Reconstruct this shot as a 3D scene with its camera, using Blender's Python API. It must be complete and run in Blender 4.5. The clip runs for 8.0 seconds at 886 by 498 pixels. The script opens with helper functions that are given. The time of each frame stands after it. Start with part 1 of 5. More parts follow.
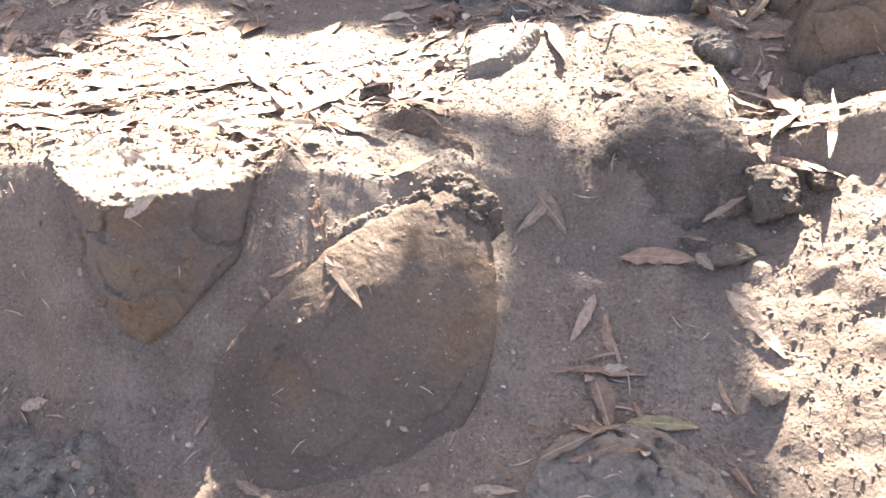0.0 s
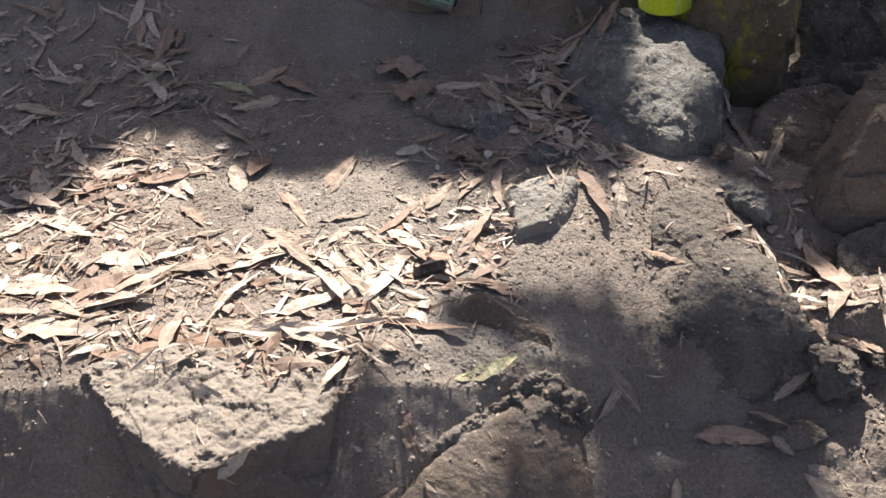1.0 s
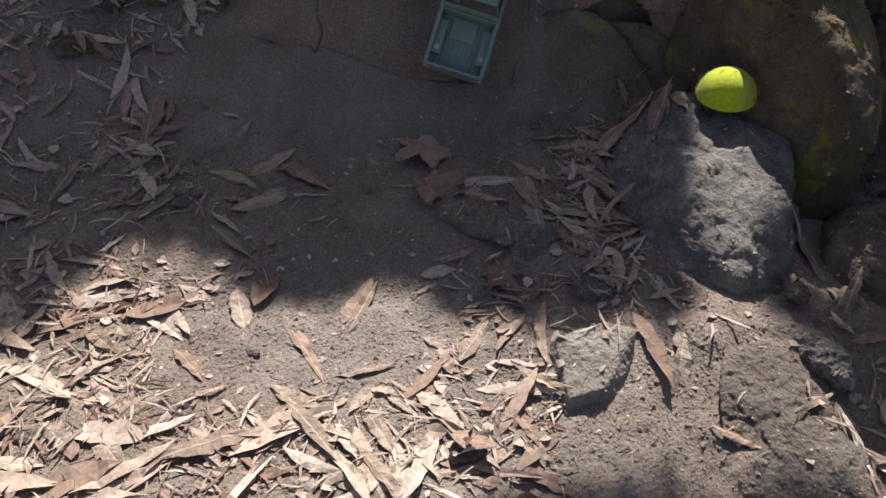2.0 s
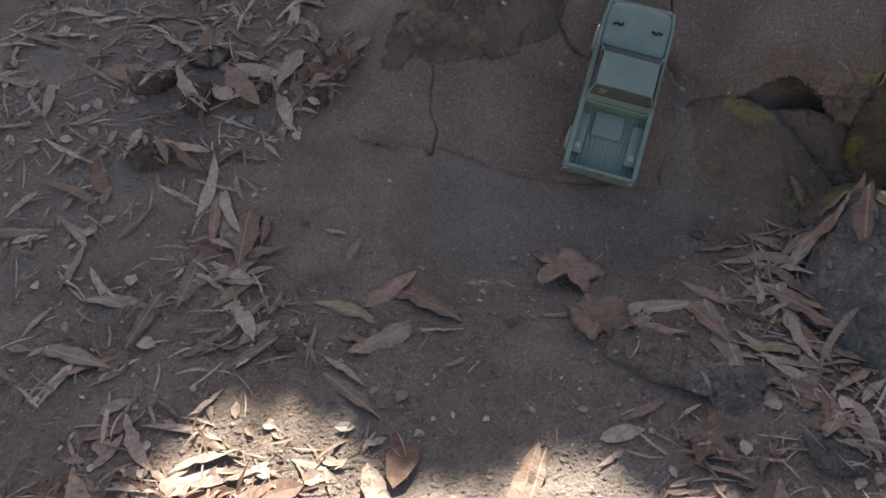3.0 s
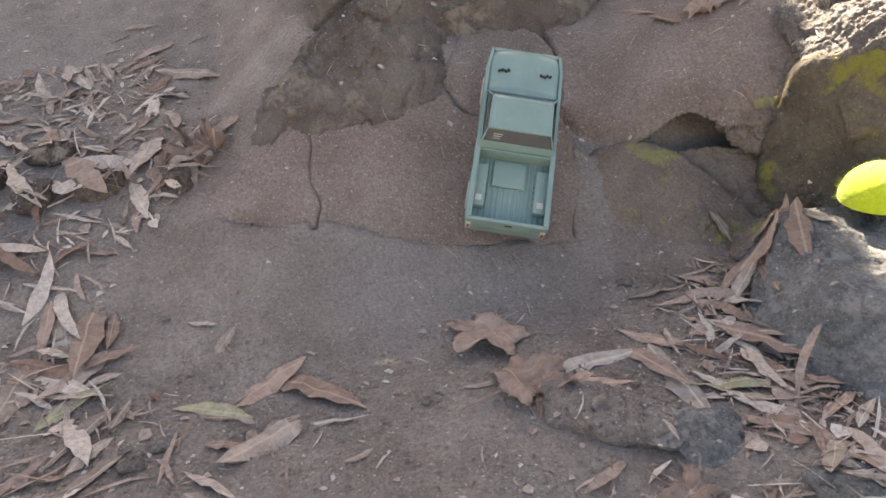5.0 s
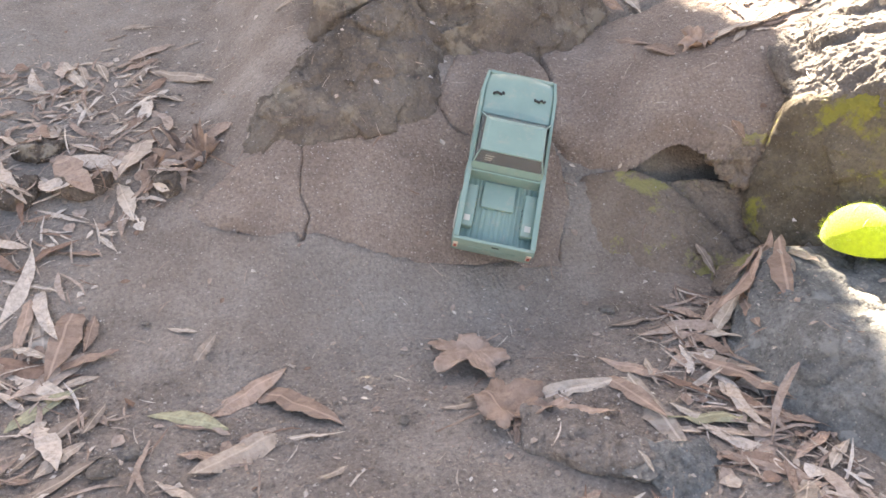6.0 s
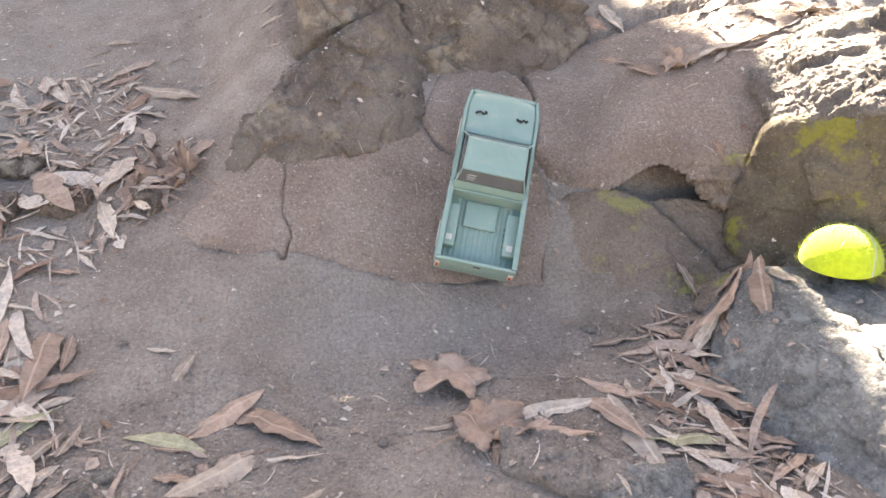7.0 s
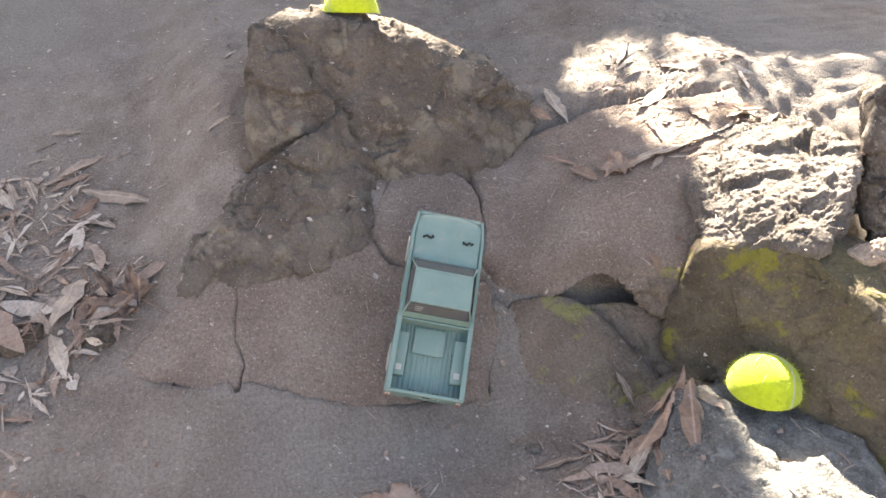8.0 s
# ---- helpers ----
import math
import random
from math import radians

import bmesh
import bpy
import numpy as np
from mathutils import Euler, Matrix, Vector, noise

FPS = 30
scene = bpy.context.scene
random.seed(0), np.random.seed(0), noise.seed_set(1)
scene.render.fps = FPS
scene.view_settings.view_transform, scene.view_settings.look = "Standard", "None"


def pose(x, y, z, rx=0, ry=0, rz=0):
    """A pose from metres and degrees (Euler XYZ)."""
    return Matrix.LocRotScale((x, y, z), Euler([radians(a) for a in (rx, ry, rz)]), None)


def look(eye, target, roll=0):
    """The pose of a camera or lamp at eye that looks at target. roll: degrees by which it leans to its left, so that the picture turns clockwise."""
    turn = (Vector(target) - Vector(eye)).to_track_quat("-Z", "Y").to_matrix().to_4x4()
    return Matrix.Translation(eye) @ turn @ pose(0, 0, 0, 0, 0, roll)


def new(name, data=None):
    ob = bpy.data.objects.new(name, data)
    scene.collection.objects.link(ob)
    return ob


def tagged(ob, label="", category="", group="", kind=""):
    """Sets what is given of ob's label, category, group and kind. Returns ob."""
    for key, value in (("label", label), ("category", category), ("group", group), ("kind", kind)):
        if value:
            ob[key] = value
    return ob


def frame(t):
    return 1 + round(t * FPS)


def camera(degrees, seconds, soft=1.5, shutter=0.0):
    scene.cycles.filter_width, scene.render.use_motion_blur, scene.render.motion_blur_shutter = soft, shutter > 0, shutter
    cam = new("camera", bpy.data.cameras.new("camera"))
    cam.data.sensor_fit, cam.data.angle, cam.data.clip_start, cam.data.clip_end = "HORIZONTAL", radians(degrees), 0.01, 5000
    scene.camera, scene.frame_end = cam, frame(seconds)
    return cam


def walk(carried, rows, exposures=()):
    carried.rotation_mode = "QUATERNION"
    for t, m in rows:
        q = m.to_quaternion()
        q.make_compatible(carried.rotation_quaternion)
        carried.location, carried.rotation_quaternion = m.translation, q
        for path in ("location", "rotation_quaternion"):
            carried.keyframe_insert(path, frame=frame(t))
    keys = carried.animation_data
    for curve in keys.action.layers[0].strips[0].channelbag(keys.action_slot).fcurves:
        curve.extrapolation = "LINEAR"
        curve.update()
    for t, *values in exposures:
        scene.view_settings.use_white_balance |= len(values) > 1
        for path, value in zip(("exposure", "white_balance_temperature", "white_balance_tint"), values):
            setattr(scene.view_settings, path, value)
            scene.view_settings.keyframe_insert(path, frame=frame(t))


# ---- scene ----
cam = camera(65.0, 8.0)
PATH = [
    (0, (0.131, 0.154, 0.239), (0.064, 0.9655, -0.3415), -3.8),
    (0.5, (0.106, 0.159, 0.274), (0.07, 0.9864, -0.2864), -3),
    (0.6, (0.094, 0.178, 0.285), (0.0798, 1.6167, -0.7193), -1.9),
    (0.7, (0.063, 0.198, 0.302), (0.1035, 1.0225, -0.2625), -1.1),
    (0.9, (0.008, 0.246, 0.352), (0.1561, 1.6596, -0.6763), -1.8),
    (1, (-0.011, 0.272, 0.368), (0.0885, 1.0585, -0.2415), 0.2),
    (1.2, (-0.024, 0.305, 0.395), (0.0985, 1.0775, -0.228), 1.2),
    (2.3, (-0.046, 0.489, 0.44), (0.065, 1.2306, -0.2216), 3.1),
    (2.5, (-0.064, 0.511, 0.438), (0.02, 1.2578, -0.2218), 1.5),
    (3, (-0.124, 0.59, 0.392), (-0.035, 1.4103, -0.1729), -0.4),
    (3.5, (-0.1, 0.62, 0.302), (0.0415, 1.47, -0.2055), -0.4),
    (4, (-0.081, 0.634, 0.278), (0.1205, 1.4969, -0.1855), -1.4),
    (4.5, (-0.09, 0.633, 0.28), (0.1235, 1.5209, -0.1275), -4.3),
    (5.8, (-0.105, 0.639, 0.289), (0.1376, 1.5412, -0.0676), -0.4),
    (6, (-0.099, 0.636, 0.289), (0.1455, 1.5379, -0.067), 0),
    (6.5, (-0.098, 0.635, 0.296), (0.152, 1.538, -0.0535), 0.3),
    (7, (-0.092, 0.636, 0.295), (0.1676, 1.5397, -0.0456), 0.5),
    (7.5, (-0.086, 0.629, 0.311), (0.198, 1.5374, 0.004), -0.2),
    (7.7, (-0.088, 0.638, 0.331), (0.2085, 1.543, 0.026), 0.1),
    (8, (-0.075, 0.658, 0.422), (0.235, 1.5334, 0.051), 0.7),
]
UNIT = 1.14
SKY, SUN = 0.07, 5.0
EXPOSURE = [(0.0, 2.87, 7900, 16), (0.5, 2.28, 7700, 13), (1.0, 1.24, 7050, 11), (1.2, 0.97, 6950, 12), (2.3, 0.65, 7000, 14), (2.7, 0.92, 7200, 14), (3.0, 1.55, 7500, 13), (3.5, 2.26, 7750, 12), (4.5, 2.72, 8100, 11),
            (6.0, 3.57, 8100, 11), (7.0, 3.65, 8100, 11), (7.5, 3.65, 8000, 10), (8.0, 3.2, 7900, 10)]
TRUCK_POSE = pose(0.1105, 1.2125, 0.1228, 47.7, 11.3, -18.5) @ Matrix.Scale(0.855, 4)
walk(cam, [(t, look(Vector(eye) * UNIT, Vector(target) * UNIT, roll)) for t, eye, target, roll in PATH], EXPOSURE)

# ---- world and sun ----
SUN_AZ, SUN_EL = radians(12), radians(47)
TO_SUN = Vector((math.sin(SUN_AZ) * math.cos(SUN_EL), math.cos(SUN_AZ) * math.cos(SUN_EL), math.sin(SUN_EL)))
world = bpy.data.worlds.new("sky")
scene.world = world
world.use_nodes = True
sky = world.node_tree.nodes.new("ShaderNodeTexSky")
sky.sky_type, sky.sun_disc = "NISHITA", False
sky.air_density, sky.dust_density, sky.ozone_density = 0.6, 3.0, 0.5
sky.sun_elevation, sky.sun_rotation = SUN_EL, SUN_AZ
world.node_tree.links.new(sky.outputs[0], world.node_tree.nodes["Background"].inputs[0])
world.node_tree.nodes["Background"].inputs[1].default_value = SKY
lamp = bpy.data.lights.new("sun", "SUN")
lamp.energy, lamp.angle, lamp.color = SUN, radians(0.5), (1.0, 0.965, 0.92)
new("sun", lamp).matrix_world = look(TO_SUN * 20, (0, 0, 0))


# ---- noise for shapes ----
def lattice(p, seed):
    """Smooth value noise from 0 to 1 at an (n, 3) array of points."""
    i = np.floor(p).astype(np.int64)
    f = p - i
    f = f * f * (3 - 2 * f)
    out = np.zeros(len(p))
    for dx in (0, 1):
        for dy in (0, 1):
            for dz in (0, 1):
                h = ((i[:, 0] + dx) * 73856093) ^ ((i[:, 1] + dy) * 19349663) ^ ((i[:, 2] + dz) * 83492791) ^ (seed * 2654435)
                h = (h ^ (h >> 13)) * 1274126177
                h = ((h ^ (h >> 16)) & 0xFFFF) / 65535.0
                w = np.abs(1 - dx - f[:, 0]) * np.abs(1 - dy - f[:, 1]) * np.abs(1 - dz - f[:, 2])
                out += w * h
    return out


TURN = np.array(((2, -1, 2), (2, 2, -1), (-1, 2, 2))) / 3


def fractal(p, size, octaves=4, seed=1, gain=0.5):
    """Layered noise about 0, with features of that size in metres."""
    out, amp, q = np.zeros(len(p)), 1.0, p / size
    for k in range(octaves):
        out += amp * (lattice(q + 17.3 * k, seed + k) - 0.5) * 2
        amp, q = amp * gain, q * 2.03
    return out


def craggy(p, size, octaves=4, seed=1, gain=0.5):
    """The same layered noise with every layer turned, so that no direction shows through."""
    out, amp, q = np.zeros(len(p)), 1.0, p / size
    for k in range(octaves):
        q = q @ TURN
        out += amp * (lattice(q + 17.3 * k, seed + k) - 0.5) * 2
        amp, q = amp * gain, q * 2.03
    return out


def step(a, b, v):
    s = np.clip((v - a) / (b - a), 0, 1)
    return s * s * (3 - 2 * s)


def bump(x, y, cx, cy, rx, ry, turn=0.0):
    c, s = math.cos(radians(turn)), math.sin(radians(turn))
    u, v = (x - cx) * c + (y - cy) * s, -(x - cx) * s + (y - cy) * c
    return np.exp(-((u / rx) ** 2 + (v / ry) ** 2))


def inside(poly, x, y):
    """Signed distance to a polygon, positive inside, for arrays of points."""
    d, ins = np.full(x.shape, 1e9), np.zeros(x.shape, bool)
    n = len(poly)
    for k in range(n):
        (ax, ay), (bx, by) = poly[k], poly[(k + 1) % n]
        ex, ey = bx - ax, by - ay
        t = np.clip(((x - ax) * ex + (y - ay) * ey) / (ex * ex + ey * ey + 1e-12), 0, 1)
        d = np.minimum(d, np.hypot(x - ax - t * ex, y - ay - t * ey))
        cross = ((ay > y) != (by > y)) & (x < (bx - ax) * (y - ay) / (by - ay + 1e-12) + ax)
        ins ^= cross
    return np.where(ins, d, -d)


# ---- the lie of the land ----
def profile(y, knots):
    return np.interp(y, [k[0] for k in knots], [k[1] for k in knots])


LEFT = [(-40, -0.6), (-2, -0.25), (0.3, -0.185), (0.45, -0.17), (0.5, -0.14), (0.53, -0.104), (0.575, -0.046), (0.607, -0.01), (0.64, -0.003), (0.83, 0.0), (0.886, 0.004), (0.93, 0.013), (1.0, 0.022),
        (1.06, 0.034), (1.1, 0.048), (1.13, 0.057), (1.2, 0.098), (1.25, 0.133), (1.3, 0.16), (1.4, 0.189), (1.54, 0.245), (1.8, 0.34), (2.4, 0.56), (4, 1.1), (8, 1.8), (40, 2.4)]
SLAB = [(1.06, 0.03), (1.12, 0.042), (1.16, 0.066), (1.31, 0.215), (1.38, 0.25), (1.5, 0.3), (1.8, 0.38), (2.4, 0.56), (4, 1.1), (8, 1.8), (40, 2.4)]
RIGHT = [(-40, -0.6), (-2, -0.25), (0.3, -0.17), (0.43, -0.142), (0.5, -0.112), (0.56, -0.084), (0.605, -0.07), (0.63, -0.035), (0.66, -0.02), (0.74, -0.002), (0.8, 0.02), (0.9, 0.027),
         (1.0, 0.033), (1.08, 0.04), (1.13, 0.058), (1.2, 0.105), (1.25, 0.16), (1.4, 0.24), (1.8, 0.37), (2.4, 0.56), (4, 1.1), (8, 1.8), (40, 2.4)]


def bank(x, y):
    """The upper bank behind the hollow, which rises to one side."""
    return 0.198 + 0.8 * np.clip(y - 1.2, -0.2, 0.03) + 0.25 * np.clip(y - 1.23, 0, 3) + 0.36 * np.clip(x - 0.327, -0.4, 0.24)


def land(x, y, fine=True):
    """The height of the ground."""
    out = step(0.75, 2.6, np.abs(x))
    y = y + out * (0.3 * np.sin(1.7 * x + 0.6) + 0.22 * np.sin(3.9 * x) + 0.5 * np.sin(0.6 * x))
    left, slab, right = profile(y - 0.03 * step(-0.19, -0.24, x) * step(0.76, 0.66, y), LEFT), profile(y, LEFT[:13] + SLAB), profile(y, RIGHT)
    left = left - 0.14 * np.clip(-0.12 - x, 0, 0.18) * step(1.15, 1.28, y)
    z = left + (slab - left) * step(-0.15, -0.04, x)
    low = step(1.12, 1.04, y)
    z = z + (right - z) * (low * step(0.0, 0.2, x) + (1 - low) * step(0.17, 0.25, x))
    z = z + 0.5 * np.clip(x - 0.29, 0, 0.13) * step(0.7, 0.62, y) * step(0.3, 0.45, y)
    # gully between the two ledges, where loose soil runs down
    z = z - 0.022 * bump(x, y, 0.2, 0.57, 0.05, 0.07) + 0.022 * bump(x, y, -0.02, 0.53, 0.035, 0.05)
    # the crusty mound beside the gully
    z = z + 0.012 * bump(x, y, 0.262, 0.68, 0.045, 0.045, 10)
    # the upper bank stands behind the lip
    z = np.where(x > 0.1, z + (np.maximum(bank(x, y), z) - z) * step(1.215, 1.26, y) * step(0.18, 0.26, x), z)
    # further along, the bank runs out in an even slope
    even = np.interp(y, [-40, 1.0, 1.36, 1.8, 2.4, 4, 8, 40], [0.04, 0.04, 0.325, 0.42, 0.58, 1.1, 1.8, 2.4])
    z = z + (even - z) * step(0.46, 0.58, x) * step(0.98, 1.04, y)
    z = z - 0.006 * bump(x, y, 0.06, 1.07, 0.12, 0.04)
    if fine:
        p = np.stack([x, y, z * 0.5], 1)
        near = step(3.5, 1.6, np.hypot(x, y - 0.9))
        z = z + (0.004 - 0.002 * step(1.2, 1.4, y)) * fractal(p, 0.11, 3, 3) + near * 0.0022 * fractal(p, 0.022, 3, 9)
        crust = bump(x, y, 0.27, 0.68, 0.06, 0.09) + step(0.28, 0.34, x) * step(0.8, 0.6, y) + step(0.2, 0.3, x) * step(1.2, 1.27, y)
        z = z + np.clip(crust, 0, 1) * near * 0.0035 * fractal(p, 0.018, 5, 21, 0.66)
        z = z + near * bump(x, y, 0.265, 0.7, 0.055, 0.075) * 0.004 * fractal(p, 0.03, 5, 31, 0.62)
        z = z + far_rise(x, y)
    return z


def far_rise(x, y):
    p = np.stack([x, y, x * 0], 1)
    return step(3, 10, np.hypot(x, y)) * 0.5 * fractal(p, 6.0, 3, 5)


def land_at(x, y):
    return float(land(np.array([x]), np.array([y]))[0])


# ---- materials ----
def material(name, roughness=0.9, metallic=0.0):
    m = bpy.data.materials.new(name)
    m.use_nodes = True
    n, l = m.node_tree.nodes, m.node_tree.links
    b = n["Principled BSDF"]
    b.inputs["Roughness"].default_value, b.inputs["Metallic"].default_value = roughness, metallic
    return m, n, l, b


def ramp(n, l, fac, stops):
    r = n.new("ShaderNodeValToRGB")
    while len(r.color_ramp.elements) < len(stops):
        r.color_ramp.elements.new(0.5)
    for e, (at, colour) in zip(r.color_ramp.elements, stops):
        e.position, e.color = at, (*colour, 1)
    l.new(fac, r.inputs[0])
    return r.outputs[0]


def mix(n, l, fac, a, b, kind="MIX"):
    m = n.new("ShaderNodeMix")
    m.data_type, m.blend_type = "RGBA", kind
    for socket, v in ((0, fac), (6, a), (7, b)):
        if isinstance(v, (int, float)):
            m.inputs[socket].default_value = v
        elif isinstance(v, tuple):
            m.inputs[socket].default_value = (*v, 1)
        else:
            l.new(v, m.inputs[socket])
    return m.outputs[2]


def noise_node(n, l, vec, scale, detail=6, rough=0.6, kind="ShaderNodeTexNoise"):
    t = n.new(kind)
    t.inputs["Scale"].default_value = scale
    if kind == "ShaderNodeTexNoise":
        t.inputs["Detail"].default_value, t.inputs["Roughness"].default_value = detail, rough
    l.new(vec, t.inputs["Vector"])
    return t.outputs["Fac"] if kind == "ShaderNodeTexNoise" else t.outputs["Distance"]


def relief(n, l, b, heights):
    last = None
    for h, strength, distance in heights:
        k = n.new("ShaderNodeBump")
        k.inputs["Strength"].default_value, k.inputs["Distance"].default_value = strength, distance
        l.new(h, k.inputs["Height"])
        if last:
            l.new(last, k.inputs["Normal"])
        last = k.outputs[0]
    l.new(last, b.inputs["Normal"])


def stony(name, dark, mid, light, speck=(0.42, 0.38, 0.34), moss=None, lichen=None, stain=None, drift=None, grain=0.0012, big=14, gritty=1.0, dust=False):
    """Rock or soil: broad stains, grain, pale grit and, where given, moss, lichen blotches or paler upward faces."""
    m, n, l, b = material(name, 0.93)
    pos = n.new("ShaderNodeNewGeometry").outputs["Position"]
    broad = noise_node(n, l, pos, big, 5, 0.62)
    fine = noise_node(n, l, pos, 300, 6, 0.75)
    grit = noise_node(n, l, pos, 280, 0, 0.5, "ShaderNodeTexVoronoi")
    c = ramp(n, l, broad, [(0.3, dark), (0.5, mid), (0.7, light)])
    if drift:
        c = mix(n, l, ramp(n, l, noise_node(n, l, pos, 1.9, 3, 0.5), [(0.42, (0, 0, 0)), (0.6, (0.75, 0.75, 0.75))]), c, drift)
    if stain:
        c = mix(n, l, ramp(n, l, noise_node(n, l, pos, 9, 6, 0.65), [(0.52, (0, 0, 0)), (0.66, (0.6, 0.6, 0.6))]), c, stain)
    c = mix(n, l, 0.35 + 0.4 * gritty, c, ramp(n, l, fine, [(0.32, (0.5, 0.48, 0.47)), (0.5, (0.98, 0.98, 0.98)), (0.68, (1.4, 1.38, 1.35))]), "MULTIPLY")
    dots = ramp(n, l, grit, [(0.17, (1, 1, 1)), (0.27, (0, 0, 0))])
    patchy = ramp(n, l, noise_node(n, l, pos, 190, 3), [(0.46, (0, 0, 0)), (0.56, (0.8 * gritty, 0.8 * gritty, 0.8 * gritty))])
    c = mix(n, l, mix(n, l, 1.0, dots, patchy, "MULTIPLY"), c, speck)
    if lichen:
        spots = ramp(n, l, noise_node(n, l, pos, 38, 8, 0.62), [(0.56, (0, 0, 0)), (0.62, (0.75, 0.75, 0.75))])
        where = ramp(n, l, noise_node(n, l, pos, 12, 3, 0.5), [(0.42, (0, 0, 0)), (0.58, (1, 1, 1))])
        c = mix(n, l, mix(n, l, 1.0, spots, where, "MULTIPLY"), c, lichen)
        flecks = ramp(n, l, noise_node(n, l, pos, 120, 5, 0.7), [(0.57, (0, 0, 0)), (0.66, (0.5, 0.5, 0.5))])
        c = mix(n, l, flecks, c, lichen)
    if moss:
        spots = ramp(n, l, noise_node(n, l, pos, 20, 7, 0.68), [(0.54, (0, 0, 0)), (0.61, (0.85, 0.85, 0.85))])
        c = mix(n, l, spots, c, moss)
    # upward faces mixed towards a pale tan, by their normal alone
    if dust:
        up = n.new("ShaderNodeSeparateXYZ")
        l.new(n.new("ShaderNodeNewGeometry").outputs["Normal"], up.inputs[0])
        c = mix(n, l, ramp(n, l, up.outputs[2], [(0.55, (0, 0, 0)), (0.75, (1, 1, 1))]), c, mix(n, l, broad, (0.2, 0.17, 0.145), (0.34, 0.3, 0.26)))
    l.new(c, b.inputs["Base Color"])
    relief(n, l, b, [(broad, 0.4, 0.01), (noise_node(n, l, pos, 75, 6, 0.7), 0.7, grain * 3), (fine, 0.9, grain * 1.4), (grit, 0.5, grain * 1.2)])
    return m


SOIL = stony("dusty soil", (0.2, 0.158, 0.129), (0.275, 0.226, 0.19), (0.35, 0.296, 0.254), (0.46, 0.41, 0.36), gritty=0.8, drift=(0.292, 0.264, 0.236))
CONCRETE = stony("worn gritty slab", (0.215, 0.163, 0.132), (0.27, 0.21, 0.172), (0.325, 0.262, 0.22), (0.5, 0.44, 0.4), grain=0.0011)
DUSTY_ROCK = stony("dust-coated rock", (0.18, 0.146, 0.122), (0.245, 0.204, 0.174), (0.31, 0.264, 0.23), grain=0.0011)
GREY_ROCK = stony("blue grey rock", (0.15, 0.146, 0.136), (0.215, 0.209, 0.195), (0.31, 0.303, 0.284), lichen=(0.33, 0.325, 0.305), grain=0.0014, big=26)
BROWN_ROCK = stony("brown rock", (0.085, 0.068, 0.056), (0.135, 0.11, 0.092), (0.2, 0.168, 0.142), lichen=(0.38, 0.34, 0.28), big=22, gritty=0.6)
OUTCROP = stony("lichen-blotched outcrop", (0.11, 0.088, 0.07), (0.155, 0.126, 0.103), (0.205, 0.172, 0.145), moss=(0.28, 0.24, 0.185), stain=(0.25, 0.215, 0.17), big=16, gritty=0.45)
HOLLOW_ROCK = stony("damp mossy rock", (0.175, 0.13, 0.1), (0.255, 0.197, 0.152), (0.315, 0.25, 0.198), moss=(0.34, 0.31, 0.12), gritty=0.5)
MOSSY_ROCK = stony("mossy rock", (0.1, 0.078, 0.052), (0.15, 0.12, 0.082), (0.205, 0.165, 0.115), moss=(0.27, 0.25, 0.04), stain=(0.13, 0.115, 0.045), gritty=0.4, big=18)
PALE_ROCK = stony("pale crusty rock", (0.15, 0.13, 0.11), (0.23, 0.2, 0.174), (0.31, 0.276, 0.243), grain=0.0018, gritty=0.8)

# LEDGE_ROCK also turns paler on its upward faces
LEDGE_ROCK = stony("dust-filmed ledge rock, paler on upward faces", (0.15, 0.125, 0.108), (0.2, 0.17, 0.15), (0.235, 0.185, 0.14), stain=(0.25, 0.15, 0.08), grain=0.0007, big=11, gritty=0.4, dust=True)
BROWN_LEDGE = stony("brown ledge rock", (0.13, 0.105, 0.088), (0.175, 0.143, 0.12), (0.215, 0.17, 0.13), stain=(0.23, 0.145, 0.08), grain=0.0007, big=11, gritty=0.4)
WARM_GREY = stony("warm grey rock", (0.2, 0.185, 0.165), (0.27, 0.25, 0.225), (0.34, 0.32, 0.29), grain=0.0009, big=24, gritty=0.5)
WARM_BROWN = stony("warm brown rock", (0.135, 0.104, 0.08), (0.195, 0.152, 0.12), (0.255, 0.205, 0.165), grain=0.001, big=20, gritty=0.5)
TAN_STONE = stony("tan stone", (0.33, 0.25, 0.19), (0.44, 0.34, 0.265), (0.52, 0.42, 0.34))


def mesh_of(name, bm):
    me = bpy.data.meshes.new(name)
    bm.to_mesh(me)
    bm.free()
    return me


def part(name, bm, mat, parent, label=""):
    """Links a bmesh as one mesh object under a thing or a part."""
    ob = new(name, mesh_of(name, bm) if isinstance(bm, bmesh.types.BMesh) else bm)
    if mat and not ob.data.materials:
        ob.data.materials.append(mat)
    ob.parent = parent
    return tagged(ob, label)


def smooth(me):
    me.polygons.foreach_set("use_smooth", [True] * len(me.polygons))
    return me


def grid_mesh(name, xs, ys, height):
    gx, gy = np.meshgrid(xs, ys)
    z = height(gx.ravel(), gy.ravel())
    v = np.stack([gx.ravel(), gy.ravel(), z], 1)
    nx, ny = len(xs), len(ys)
    a = (np.arange(ny - 1)[:, None] * nx + np.arange(nx - 1)[None]).ravel()
    f = np.stack([a, a + 1, a + nx + 1, a + nx], 1)
    me = bpy.data.meshes.new(name)
    me.from_pydata(v.tolist(), [], f.tolist())
    return smooth(me)


